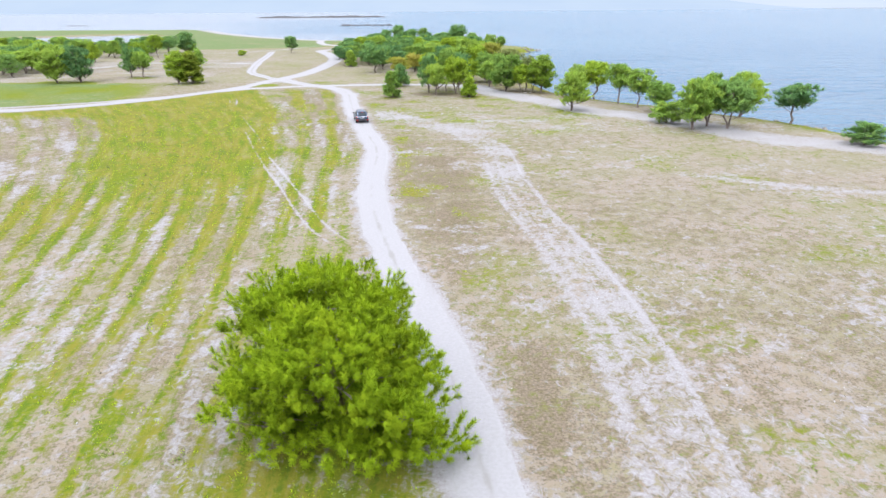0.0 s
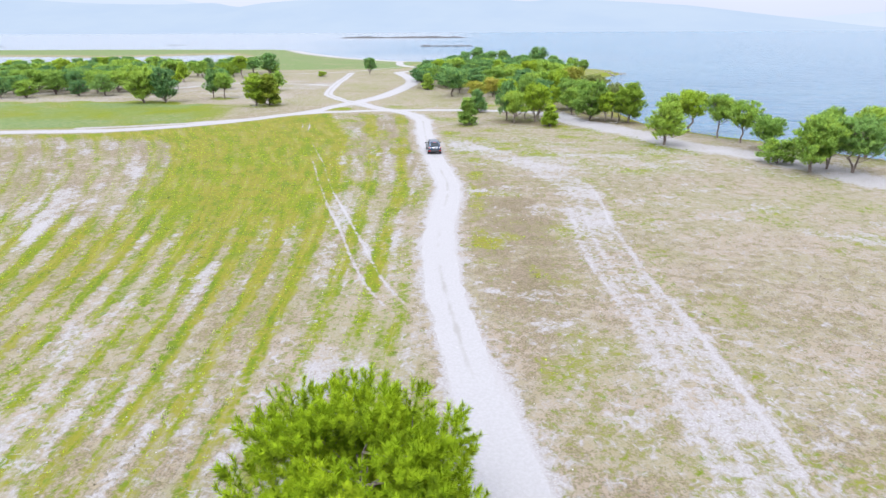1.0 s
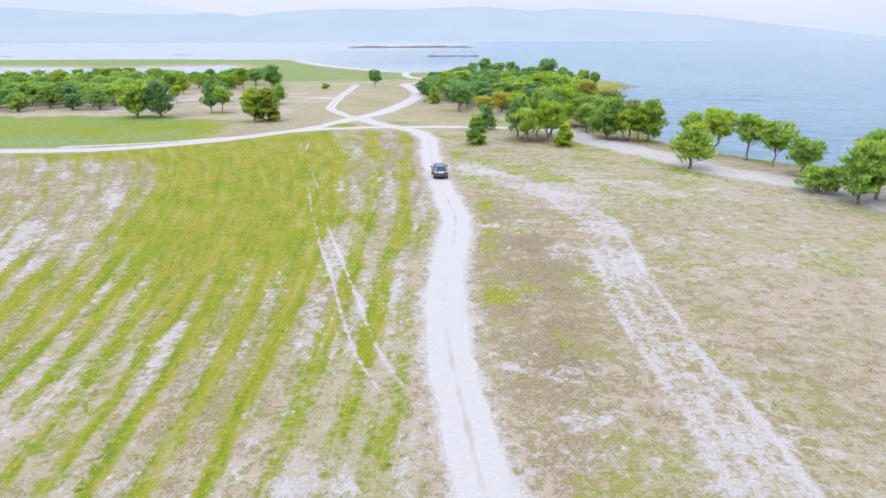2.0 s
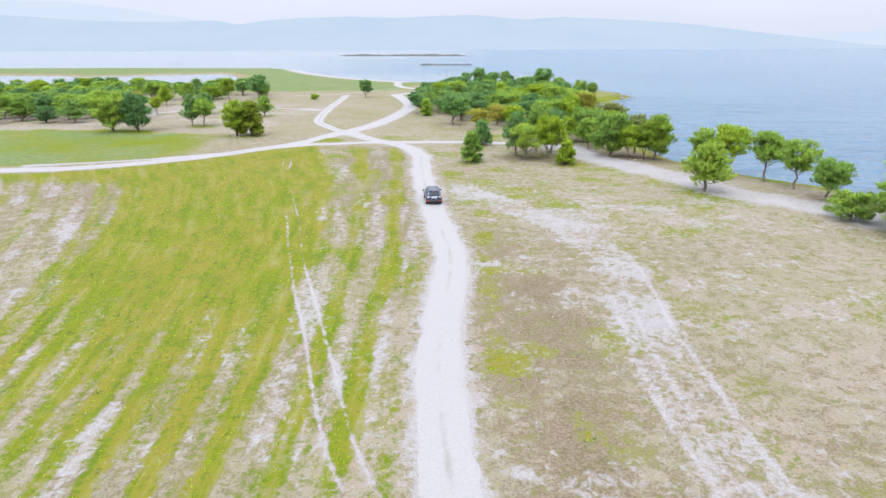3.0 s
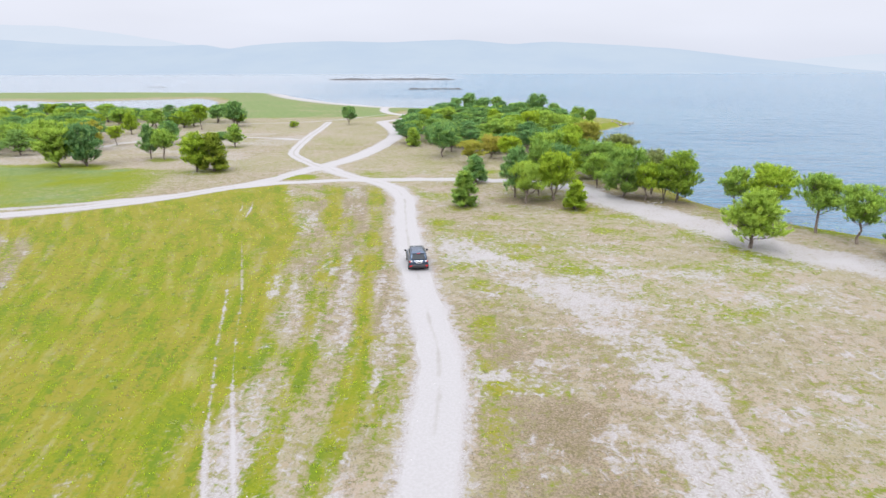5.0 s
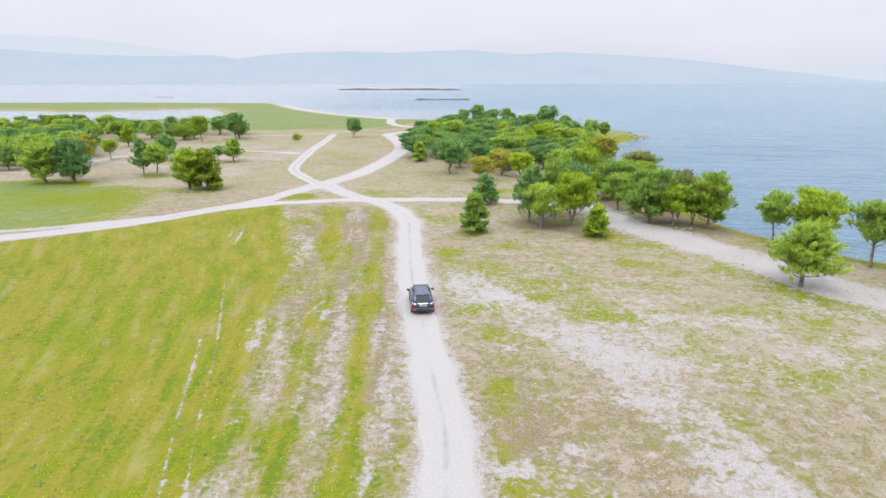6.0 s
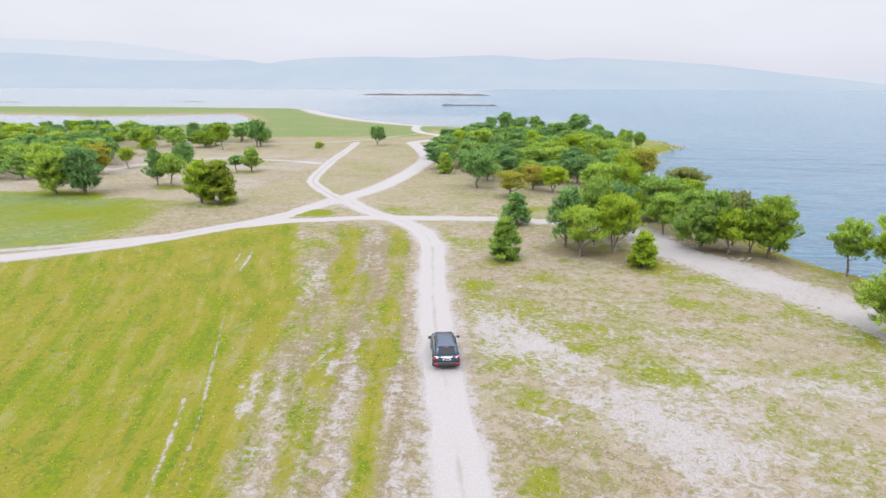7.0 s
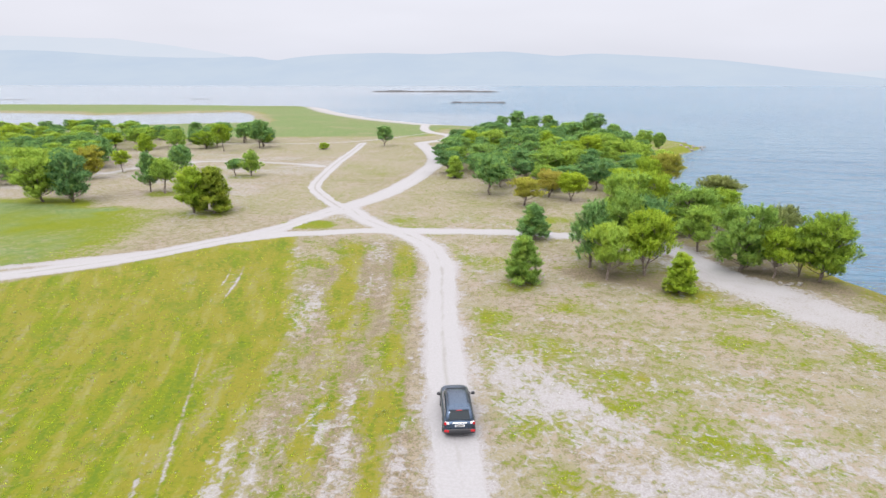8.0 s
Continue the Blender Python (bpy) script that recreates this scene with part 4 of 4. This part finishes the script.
# young pines and the clump beside the crossing
tree("young_a", "dark", -6.2, 132.3, 4.3, 4.2, 10, "dark green young pine beside the track", "young pines", "young_pine")
tree("young_b", "green", -7.0, 114.8, 4.6, 3.9, 70, "green young pine with foliage down to the grass", "young pines", "young_pine")
tree("young_a", "yellow", 7.8, 114.2, 3.6, 3.4, 200, "small green young pine at the edge of the clump", "young pines", "young_pine")
grove([
    ("cone_a", "dark", 0.0, 121.4, 6.7, 5.0), ("dome_a", "green", 1.4, 117.2, 5.6, 4.4), ("dome_b", "yellow", 5.4, 119.4, 6.4, 5.0),
    ("umbrella_a", "green", 3.6, 122.8, 7.2, 5.2), ("dome_a", "dark", 6.2, 124.8, 6.8, 5.0), ("dome_b", "green", 2.0, 126.0, 6.6, 5.0),
    ("dome_c", "yellow", 9.4, 135.4, 5.6, 6.2), ("round_b", "green", 14.0, 137.6, 5.4, 7.0), ("dome_a", "yellow", 18.4, 141.5, 5.2, 5.4),
    ("umbrella_a", "silver", 19.5, 146.0, 6.2, 6.0), ("dome_a", "green", 13.0, 129.6, 5.2, 4.6), ("round_b", "green", 5.8, 139.8, 6.4, 6.2), ("dome_b", "yellow", 9.6, 142.0, 6.6, 6.2),
], "pines in the clump by the crossing", "green pine in a clump beside the sandy crossing")
# edge of the eastern wood
grove([
    ("dome_c", "dark", -14.0, 162.4, 6.6, 7.2), ("dome_a", "autumn", -7.8, 153.4, 4.2, 5.4), ("dome_b", "yellow", -0.2, 158.8, 4.2, 5.8),
    ("young_b", "green", -22.8, 180.0, 4.3, 3.8), ("dome_b", "autumn", -3.8, 161.5, 4.4, 5.0), ("dome_a", "yellow", 8.4, 164.0, 5.2, 6.0),
    ("dome_c", "autumn", 17.0, 172.0, 6.4, 6.6), ("umbrella_b", "green", 22.0, 226.6, 6.4, 6.0), ("umbrella_a", "green", 26.0, 227.6, 5.6, 4.8),
    ("dome_b", "yellow", 13.4, 168.5, 5.6, 6.0), ("dome_a", "autumn", 19.0, 190.0, 5.6, 6.0),
    ("umbrella_a", "dark", -20.0, 291.0, 6.8, 6.0), ("umbrella_b", "dark", -14.5, 294.0, 7.2, 7.0), ("umbrella_a", "dark", -8.5, 291.0, 7.0, 6.5), ("umbrella_b", "green", -3.0, 288.0, 6.8, 6.0),
    ("umbrella_b", "dark", 12.0, 266.0, 6.6, 6.0), ("umbrella_a", "dark", 17.5, 258.0, 6.4, 5.4),
], "pines of the eastern wood")
# single trees and pairs west of the crossing
tree("dome_a", "dark", -52.6, 238.0, 5.0, 5.8, 40, "lone dark green pine on the dry grass")
tree("shrub", "yellow", -68.3, 227.6, 1.8, 3.4, 0, "small yellow-green bush on the dry grass", "", "bush", "bush")
grove([
    ("round_a", "yellow", -57.2, 140.0, 6.0, 5.6), ("young_b", "olive", -54.3, 140.7, 6.6, 6.4), ("cone_a", "dark", -75.0, 155.6, 5.9, 5.0),
    ("umbrella_b", "green", -71.7, 155.0, 6.0, 7.2), ("cone_b", "dark", -84.0, 180.0, 5.4, 6.6), ("umbrella_a", "dark", -68.8, 175.0, 3.9, 3.8),
    ("cone_a", "green", -65.4, 175.6, 5.2, 4.5), ("round_a", "green", -87.0, 144.4, 7.8, 8.0), ("round_b", "dark", -82.0, 145.2, 7.4, 6.8),
    ("umbrella_b", "yellow", -96.0, 176.4, 4.2, 3.5), ("cone_a", "yellow", -108.5, 203.0, 5.6, 4.8), ("round_a", "autumn", -96.4, 167.0, 6.0, 5.6),
    ("umbrella_a", "yellow", -94.3, 217.4, 6.8, 5.0), ("dome_b", "dark", -87.9, 227.0, 7.4, 6.8),
], "pines west of the crossing")


def wood(outline, count, gap, seed, heights, leaves, group, taken):
    """Trees of a wood, at random within an outline, none too near another."""
    rng = np.random.default_rng(seed)
    poly = np.array(outline, float)
    lo, hi, tries = poly.min(0), poly.max(0), 0
    placed = 0
    while placed < count and tries < 9000:
        tries += 1
        p = lo + (hi - lo) * rng.random(2)
        if not inside(p[:1], p[1:], poly)[0] or any((p[0] - a) ** 2 + (p[1] - b) ** 2 < gap ** 2 for a, b in taken):
            continue
        taken.append(tuple(p))
        h = rng.uniform(*heights)
        shade = leaves(p[0], p[1])
        tree(str(rng.choice(["far_a", "far_b", "far_c", "far_d", "far_e"])), str(rng.choice(["dark", "green", "yellow"], p=shade)), p[0], p[1], h, h * rng.uniform(0.92, 1.2), rng.uniform(0, 360), "", group)
        placed += 1


taken = [(-14, 162.4), (-7.8, 153.4), (-0.2, 158.8), (8.4, 164), (13.4, 168.5), (17, 172), (19, 190), (22, 226.6), (26, 227.6), (-96.4, 167)]
wood([(-25, 186), (-30, 205), (-30.5, 240), (-26, 262), (-14, 280), (0, 288), (12, 280), (22, 240), (20, 205), (19, 176), (10, 167), (0, 166), (-8, 168), (-18, 172)],
     124, 4.5, 5, (5.0, 6.5), lambda x, y: (0.74, 0.24, 0.02) if x < -8 or y > 235 else (0.44, 0.48, 0.08), "pines of the eastern wood", taken)
wood([(-140, 148), (-106, 156), (-100, 166), (-104, 186), (-150, 186)], 34, 4.2, 8, (5.4, 6.8), lambda x, y: (0.66, 0.26, 0.08), "pines of the western wood", taken)
wood([(-128, 152), (-104, 159), (-101, 170), (-113, 200), (-126, 212), (-112, 221), (-97, 222), (-88, 230), (-94, 248), (-140, 262), (-200, 262), (-205, 235), (-150, 165)],
     92, 4.7, 6, (5.0, 6.5), lambda x, y: (0.64, 0.26, 0.10), "pines of the western wood", taken)


# ---- grass tufts, stones and shore rocks ----
def on_ground(x, y):
    """Bilinear-free lookup of the cover at many places."""
    i, j = np.clip(np.searchsorted(gy, y), 0, len(gy) - 1), np.clip(np.searchsorted(gx, x), 0, len(gx) - 1)
    return sand_m[i, j], green_m[i, j], brown_m[i, j], Z[i, j]


def clear_of_roads(x, y, gap=1.6):
    d = np.full(x.shape, 1e9)
    for line in (MAIN_ROAD, WEST_ROAD, NORTH_ROAD, CROSS_ROAD, UP_ROAD):
        d = np.minimum(d, line_distance(x, y, line[::3]))
    return d > gap


def tufts(name, seed, tries, want, size, blades, material, label):
    """Low clumps of blades over the field; want(sand, green, brown) gives the chance of one at a place."""
    rng = np.random.default_rng(seed)
    x, y = rng.uniform(-62, 46, tries), rng.uniform(14, 128, tries)
    sa, gr, br, _ = on_ground(x, y)
    keep = (rng.random(tries) < want(sa, gr, br) * smooth(150 - y, 10, 90)) & clear_of_roads(x, y)
    x, y = x[keep], y[keep]
    n = len(x)
    z = relief(x, y)
    root = np.stack([x, y, z - 0.01], -1)[:, None] + np.concatenate([rng.normal(size=(n, blades, 2)) * size * 0.55, np.zeros((n, blades, 1))], -1)
    d = unit(np.concatenate([rng.normal(size=(n, blades, 2)) * 1.3, np.ones((n, blades, 1))], -1)) * size * rng.uniform(0.5, 1.3, (n, blades, 1))
    w = unit(np.concatenate([rng.normal(size=(n, blades, 2)), np.zeros((n, blades, 1))], -1)) * size * 0.22
    w = np.where(np.cross(2 * w, d + w)[..., 2:] > 0, w, -w)
    v = np.stack([root - w, root + w, root + d], 2).reshape(-1, 3)
    tagged(new(name, mesh_of(name, v, np.arange(len(v)).reshape(-1, 3), material)), label, "grass", kind="stuff")


tufts("grass", 301, 60000, lambda s, g, b: smooth(g - 0.6 * s, 0.25, 0.8) * 0.8, 0.11, 5, LEAF["bright"], "short bright green grass tufts on the field")
tufts("dry_grass", 302, 60000, lambda s, g, b: smooth(b - 0.6 * s - 0.4 * g, 0.05, 0.5) * 0.6, 0.10, 5, leaf_material("straw", (0.15, 0.13, 0.085), (0.22, 0.20, 0.135), (0.17, 0.135, 0.09), 0.3), "short dry straw tufts on the field")
tufts("weeds", 303, 2600, lambda s, g, b: 0.35 * smooth(g, 0.2, 0.7), 0.20, 14, LEAF["silver"], "pale green weed clumps on the field")


def lump(rng, flat=0.6):
    bm = bmesh.new()
    bmesh.ops.create_icosphere(bm, subdivisions=1, radius=1.0)
    v = np.array([p.co[:] for p in bm.verts]) * rng.uniform(0.7, 1.2, (len(bm.verts), 1)) * np.array([1, 0.85, flat])
    f = np.array([[q.index for q in p.verts] for p in bm.faces])
    bm.free()
    return v, f


def pebbles(name, seed, count, label):
    rng = np.random.default_rng(seed)
    pieces = []
    for _ in range(count):
        x, y = rng.uniform(-45, 35), rng.uniform(18, 110)
        v, f = lump(rng)
        pieces.append((v * rng.uniform(0.02, 0.055) + np.array([x, y, 0.02 + float(relief(np.array([x]), np.array([y]))[0])]), f))
    tagged(new(name, mesh_of(name, *joined(pieces), plain("pale_stone", (0.36, 0.35, 0.34), 0.8, 0, 0.25, 3))), label, "stones", kind="stuff")


pebbles("stones", 321, 700, "small pale stones scattered over the field")
rng = np.random.default_rng(331)
for k in range(34):
    # boulders off the grassy point and along the eastern waterline
    if k < 16:
        x, y = 40 + rng.uniform(-3, 9), 257 + rng.uniform(-10, 9)
    else:
        t = rng.uniform(0, 1)
        x, y = np.interp(t, [0, 0.4, 0.7, 1], [60.5, 47, 34, 27.5]) + rng.normal() * 0.5, np.interp(t, [0, 0.4, 0.7, 1], [76, 99, 112.5, 121]) + rng.normal() * 0.5
    v, f = lump(rng, 0.7)
    ob = new("rock", mesh_of("rock", v * rng.uniform(0.25, 0.6 if k > 15 else 1.0), f, M_ROCK))
    ob.matrix_basis = pose(x, y, float(max(land_height(np.array([x]), np.array([y]))[0][0], SEA - 0.15)) + 0.05, 0, 0, rng.uniform(0, 360))
    tagged(ob, "dark wet boulder at the waterline", "rock", "rocks at the waterline")
for k, (x, y) in enumerate([(18.8, 118.3), (19.3, 118.7), (19.9, 118.5), (20.2, 119.0), (18.3, 118.9)]):
    v, f = lump(rng, 0.5)
    ob = new("rock", mesh_of("rock", v * 0.3, f, M_ROCK))
    ob.matrix_basis = pose(x, y, 0.08, 0, 0, 70 * k)
    tagged(ob, "dark stone on bare soil under the shore pines", "rock", "stones under the shore pines")


# ---- car ----
def ring(y, hw, z0, z1, p=3.2, n=28, lean=0.0):
    res = []
    for k in range(n):
        a = 2 * math.pi * k / n
        c, s = math.cos(a), math.sin(a)
        fz = math.copysign(abs(s) ** (2 / p), s)
        narrow = 1 - lean * max(0, fz)
        res.append(Vector((hw * narrow * math.copysign(abs(c) ** (2 / p), c), y, (z0 + z1) / 2 + (z1 - z0) / 2 * fz)))
    return res


def loft(rings):
    bm = bmesh.new()
    vs = [[bm.verts.new(p) for p in r] for r in rings]
    n = len(rings[0])
    for a, b in zip(vs[:-1], vs[1:]):
        for k in range(n):
            bm.faces.new((a[k], a[(k + 1) % n], b[(k + 1) % n], b[k]))
    bm.faces.new(vs[0])
    bm.faces.new(vs[-1][::-1])
    bmesh.ops.recalc_face_normals(bm, faces=bm.faces)
    return bm


def slab(corners, thick, bevel=0.012):
    """A four-cornered plate with thickness along its normal and softened edges."""
    bm = bmesh.new()
    p = [Vector(c) for c in corners]
    n = (p[1] - p[0]).cross(p[3] - p[0]).normalized() * thick / 2
    a, b = [bm.verts.new(q + n) for q in p], [bm.verts.new(q - n) for q in p]
    bm.faces.new(a)
    bm.faces.new(b[::-1])
    for k in range(4):
        bm.faces.new((a[k], b[k], b[(k + 1) % 4], a[(k + 1) % 4]))
    bmesh.ops.recalc_face_normals(bm, faces=bm.faces)
    bmesh.ops.bevel(bm, geom=bm.edges[:], offset=min(bevel, thick * 0.4), segments=2, affect="EDGES")
    return bm


def block(cx, cy, cz, sx, sy, sz, bevel=0.03):
    bm = bmesh.new()
    bmesh.ops.create_cube(bm, size=1, matrix=Matrix.Translation((cx, cy, cz)) @ Matrix.Diagonal((sx, sy, sz, 1)))
    bmesh.ops.bevel(bm, geom=bm.edges[:], offset=min(bevel, 0.4 * min(sx, sy, sz)), segments=3, affect="EDGES")
    return bm


def turned(profile, axis_at, sides=28):
    """A shape of revolution about an axle along x; profile: (x, radius)."""
    bm = bmesh.new()
    rows = [[bm.verts.new((axis_at[0] + x, axis_at[1] + r * math.cos(2 * math.pi * k / sides), axis_at[2] + r * math.sin(2 * math.pi * k / sides))) for k in range(sides)] for x, r in profile]
    for a, b in zip(rows[:-1], rows[1:]):
        for k in range(sides):
            bm.faces.new((a[k], a[(k + 1) % sides], b[(k + 1) % sides], b[k]))
    bm.faces.new(rows[0][::-1])
    bm.faces.new(rows[-1])
    bmesh.ops.recalc_face_normals(bm, faces=bm.faces)
    return bm


def build_car(x, y, heading):
    paint_m = plain("car_paint_dark_blue", (0.062, 0.090, 0.135), 0.30, 0.85, 0.15, 5, 0.25)
    glass = plain("car_glass", (0.012, 0.02, 0.026), 0.08, 0.0, 0.1, 2, 0.0)
    rubber = plain("tyre_rubber", (0.03, 0.03, 0.03), 0.9)
    alloy = plain("alloy_rim", (0.45, 0.45, 0.46), 0.35, 0.9)
    trim_m = plain("black_plastic", (0.025, 0.026, 0.03), 0.6)
    chrome = plain("chrome", (0.7, 0.7, 0.72), 0.15, 1.0)
    red = plain("red_lens", (0.42, 0.012, 0.02), 0.2, 0.0, 0.1, 4, 0.6)
    white = plain("clear_lens", (0.72, 0.68, 0.70), 0.2, 0.0, 0.05, 4, 0.6)
    plate = plain("number_plate", (0.75, 0.75, 0.75), 0.4)
    car = new("car")
    body = part("body", loft([ring(-2.33, 0.78, 0.42, 0.95), ring(-2.27, 0.86, 0.34, 1.06), ring(-2.05, 0.915, 0.30, 1.10), ring(-1.2, 0.93, 0.27, 1.10), ring(0, 0.93, 0.26, 1.08),
                              ring(0.9, 0.93, 0.26, 1.07), ring(1.5, 0.91, 0.28, 1.04), ring(2.0, 0.87, 0.32, 0.98), ring(2.28, 0.78, 0.36, 0.88), ring(2.38, 0.66, 0.42, 0.78)]), paint_m, car, "", True)
    part("cabin", loft([ring(-2.16, 0.76, 0.95, 1.14, 3.5), ring(-2.0, 0.79, 0.95, 1.42, 3.5, lean=0.10), ring(-1.80, 0.80, 0.95, 1.655, 3.6, lean=0.14), ring(-1.3, 0.80, 0.95, 1.715, 3.6, lean=0.16),
                        ring(-0.4, 0.80, 0.95, 1.73, 3.6, lean=0.16), ring(0.35, 0.79, 0.95, 1.68, 3.6, lean=0.16), ring(0.75, 0.78, 0.95, 1.47, 3.5, lean=0.12), ring(1.3, 0.76, 0.95, 1.10, 3.5)]), paint_m, car, "", True)
    part("rear_window", slab([(-0.60, -2.165, 1.13), (0.60, -2.165, 1.13), (0.52, -1.90, 1.60), (-0.52, -1.90, 1.60)], 0.03), glass, car, "dark tinted rear window")
    part("windscreen", slab([(-0.64, 1.24, 1.16), (0.64, 1.24, 1.16), (0.55, 0.52, 1.63), (-0.55, 0.52, 1.63)], 0.03), glass, car, "dark windscreen")
    for s in (-1, 1):
        for y0, y1, top0, top1 in ((-1.85, -1.20, 1.48, 1.55), (-1.12, -0.22, 1.56, 1.58), (-0.14, 0.92, 1.58, 1.30)):
            part("side_window", slab([(s * 0.812, y0, 1.12), (s * 0.812, y1, 1.12), (s * 0.735, y1 - 0.14 * (y1 > 0.5), top1), (s * 0.735, y0, top0)], 0.03), glass, car, "dark tinted side window")
        mirror = part("mirror", loft([ring(0.74, 0.06, 1.10, 1.22), ring(0.80, 0.115, 1.06, 1.25), ring(0.90, 0.10, 1.07, 1.24), ring(0.95, 0.05, 1.11, 1.20)]), trim_m, car, "black door mirror", True)
        mirror.location = (s * 1.03, -0.1, 0)
        part("roof_rail", slab([(s * 0.60, -1.45, 1.745), (s * 0.64, -1.45, 1.745), (s * 0.64, 0.2, 1.735), (s * 0.60, 0.2, 1.735)], 0.035), trim_m, car, "black roof rail")
        lamp = part("tail_lamp", slab([(s * 0.58, -2.31, 0.86), (s * 0.845, -2.24, 0.86), (s * 0.85, -2.19, 1.05), (s * 0.60, -2.27, 1.05)], 0.06), white, car, "tail lamp with a pale lens")
        part("red_lens", slab([(s * 0.74, -2.315, 0.875), (s * 0.865, -2.262, 0.875), (s * 0.865, -2.222, 1.03), (s * 0.74, -2.272, 1.03)], 0.05), red, lamp, "red lens")
        part("reflector", slab([(s * 0.60, -2.425, 0.50), (s * 0.86, -2.385, 0.50), (s * 0.86, -2.375, 0.63), (s * 0.60, -2.415, 0.63)], 0.05), red, car, "red bumper reflector")
        for yy in (-1.38, 1.42):
            wheel = part("wheel", turned([(-0.115, 0.27), (-0.125, 0.31), (-0.10, 0.355), (-0.04, 0.365), (0.04, 0.365), (0.10, 0.355), (0.125, 0.31), (0.115, 0.27)], (s * 0.82, yy, 0.365)), rubber, car, "black tyre with alloy rim", True)
            part("rim", turned([(s * 0.10, 0.265), (s * 0.128, 0.25), (s * 0.118, 0.09), (s * 0.135, 0.05)], (s * 0.82, yy, 0.365)), alloy, wheel, "alloy rim")
            part("wheel_arch", turned([(s * 0.02, 0.43), (s * 0.118, 0.43), (s * 0.118, 0.38), (s * 0.02, 0.38)], (s * 0.82, yy, 0.375)), trim_m, car, "black wheel arch")
    part("rear_bumper", loft([ring(-2.42, 0.74, 0.40, 0.60, 4), ring(-2.38, 0.86, 0.34, 0.66, 4), ring(-2.20, 0.925, 0.32, 0.68, 4), ring(-2.0, 0.93, 0.34, 0.66, 4)]), trim_m, car, "dark rear bumper", True)
    part("spoiler", slab([(-0.58, -1.99, 1.63), (0.58, -1.99, 1.63), (0.60, -1.70, 1.715), (-0.60, -1.70, 1.715)], 0.05), paint_m, car)
    part("brake_light", slab([(-0.16, -2.02, 1.605), (0.16, -2.02, 1.605), (0.16, -1.98, 1.64), (-0.16, -1.98, 1.64)], 0.03), red, car, "red high brake light")
    part("tailgate_strip", slab([(-0.40, -2.325, 0.985), (0.40, -2.325, 0.985), (0.40, -2.29, 1.03), (-0.40, -2.29, 1.03)], 0.03), chrome, car, "bright strip on the tailgate")
    number = part("number_plate", slab([(-0.27, -2.372, 0.80), (0.27, -2.372, 0.80), (0.27, -2.345, 0.925), (-0.27, -2.345, 0.925)], 0.02), plate, car, "white number plate")
    part("bar", slab([(-0.21, -2.382, 0.83), (0.21, -2.382, 0.83), (0.21, -2.364, 0.895), (-0.21, -2.364, 0.895)], 0.012), trim_m, number, "dark bar")
    z = float(relief(np.array([x]), np.array([y]))[0]) - 0.01
    car.matrix_basis = pose(x, y, z, 0, 0, heading)
    return tagged(car, "dark blue off-road car with tinted glass on the sandy track", "car")


build_car(-10.15, 89.7, 12.0)
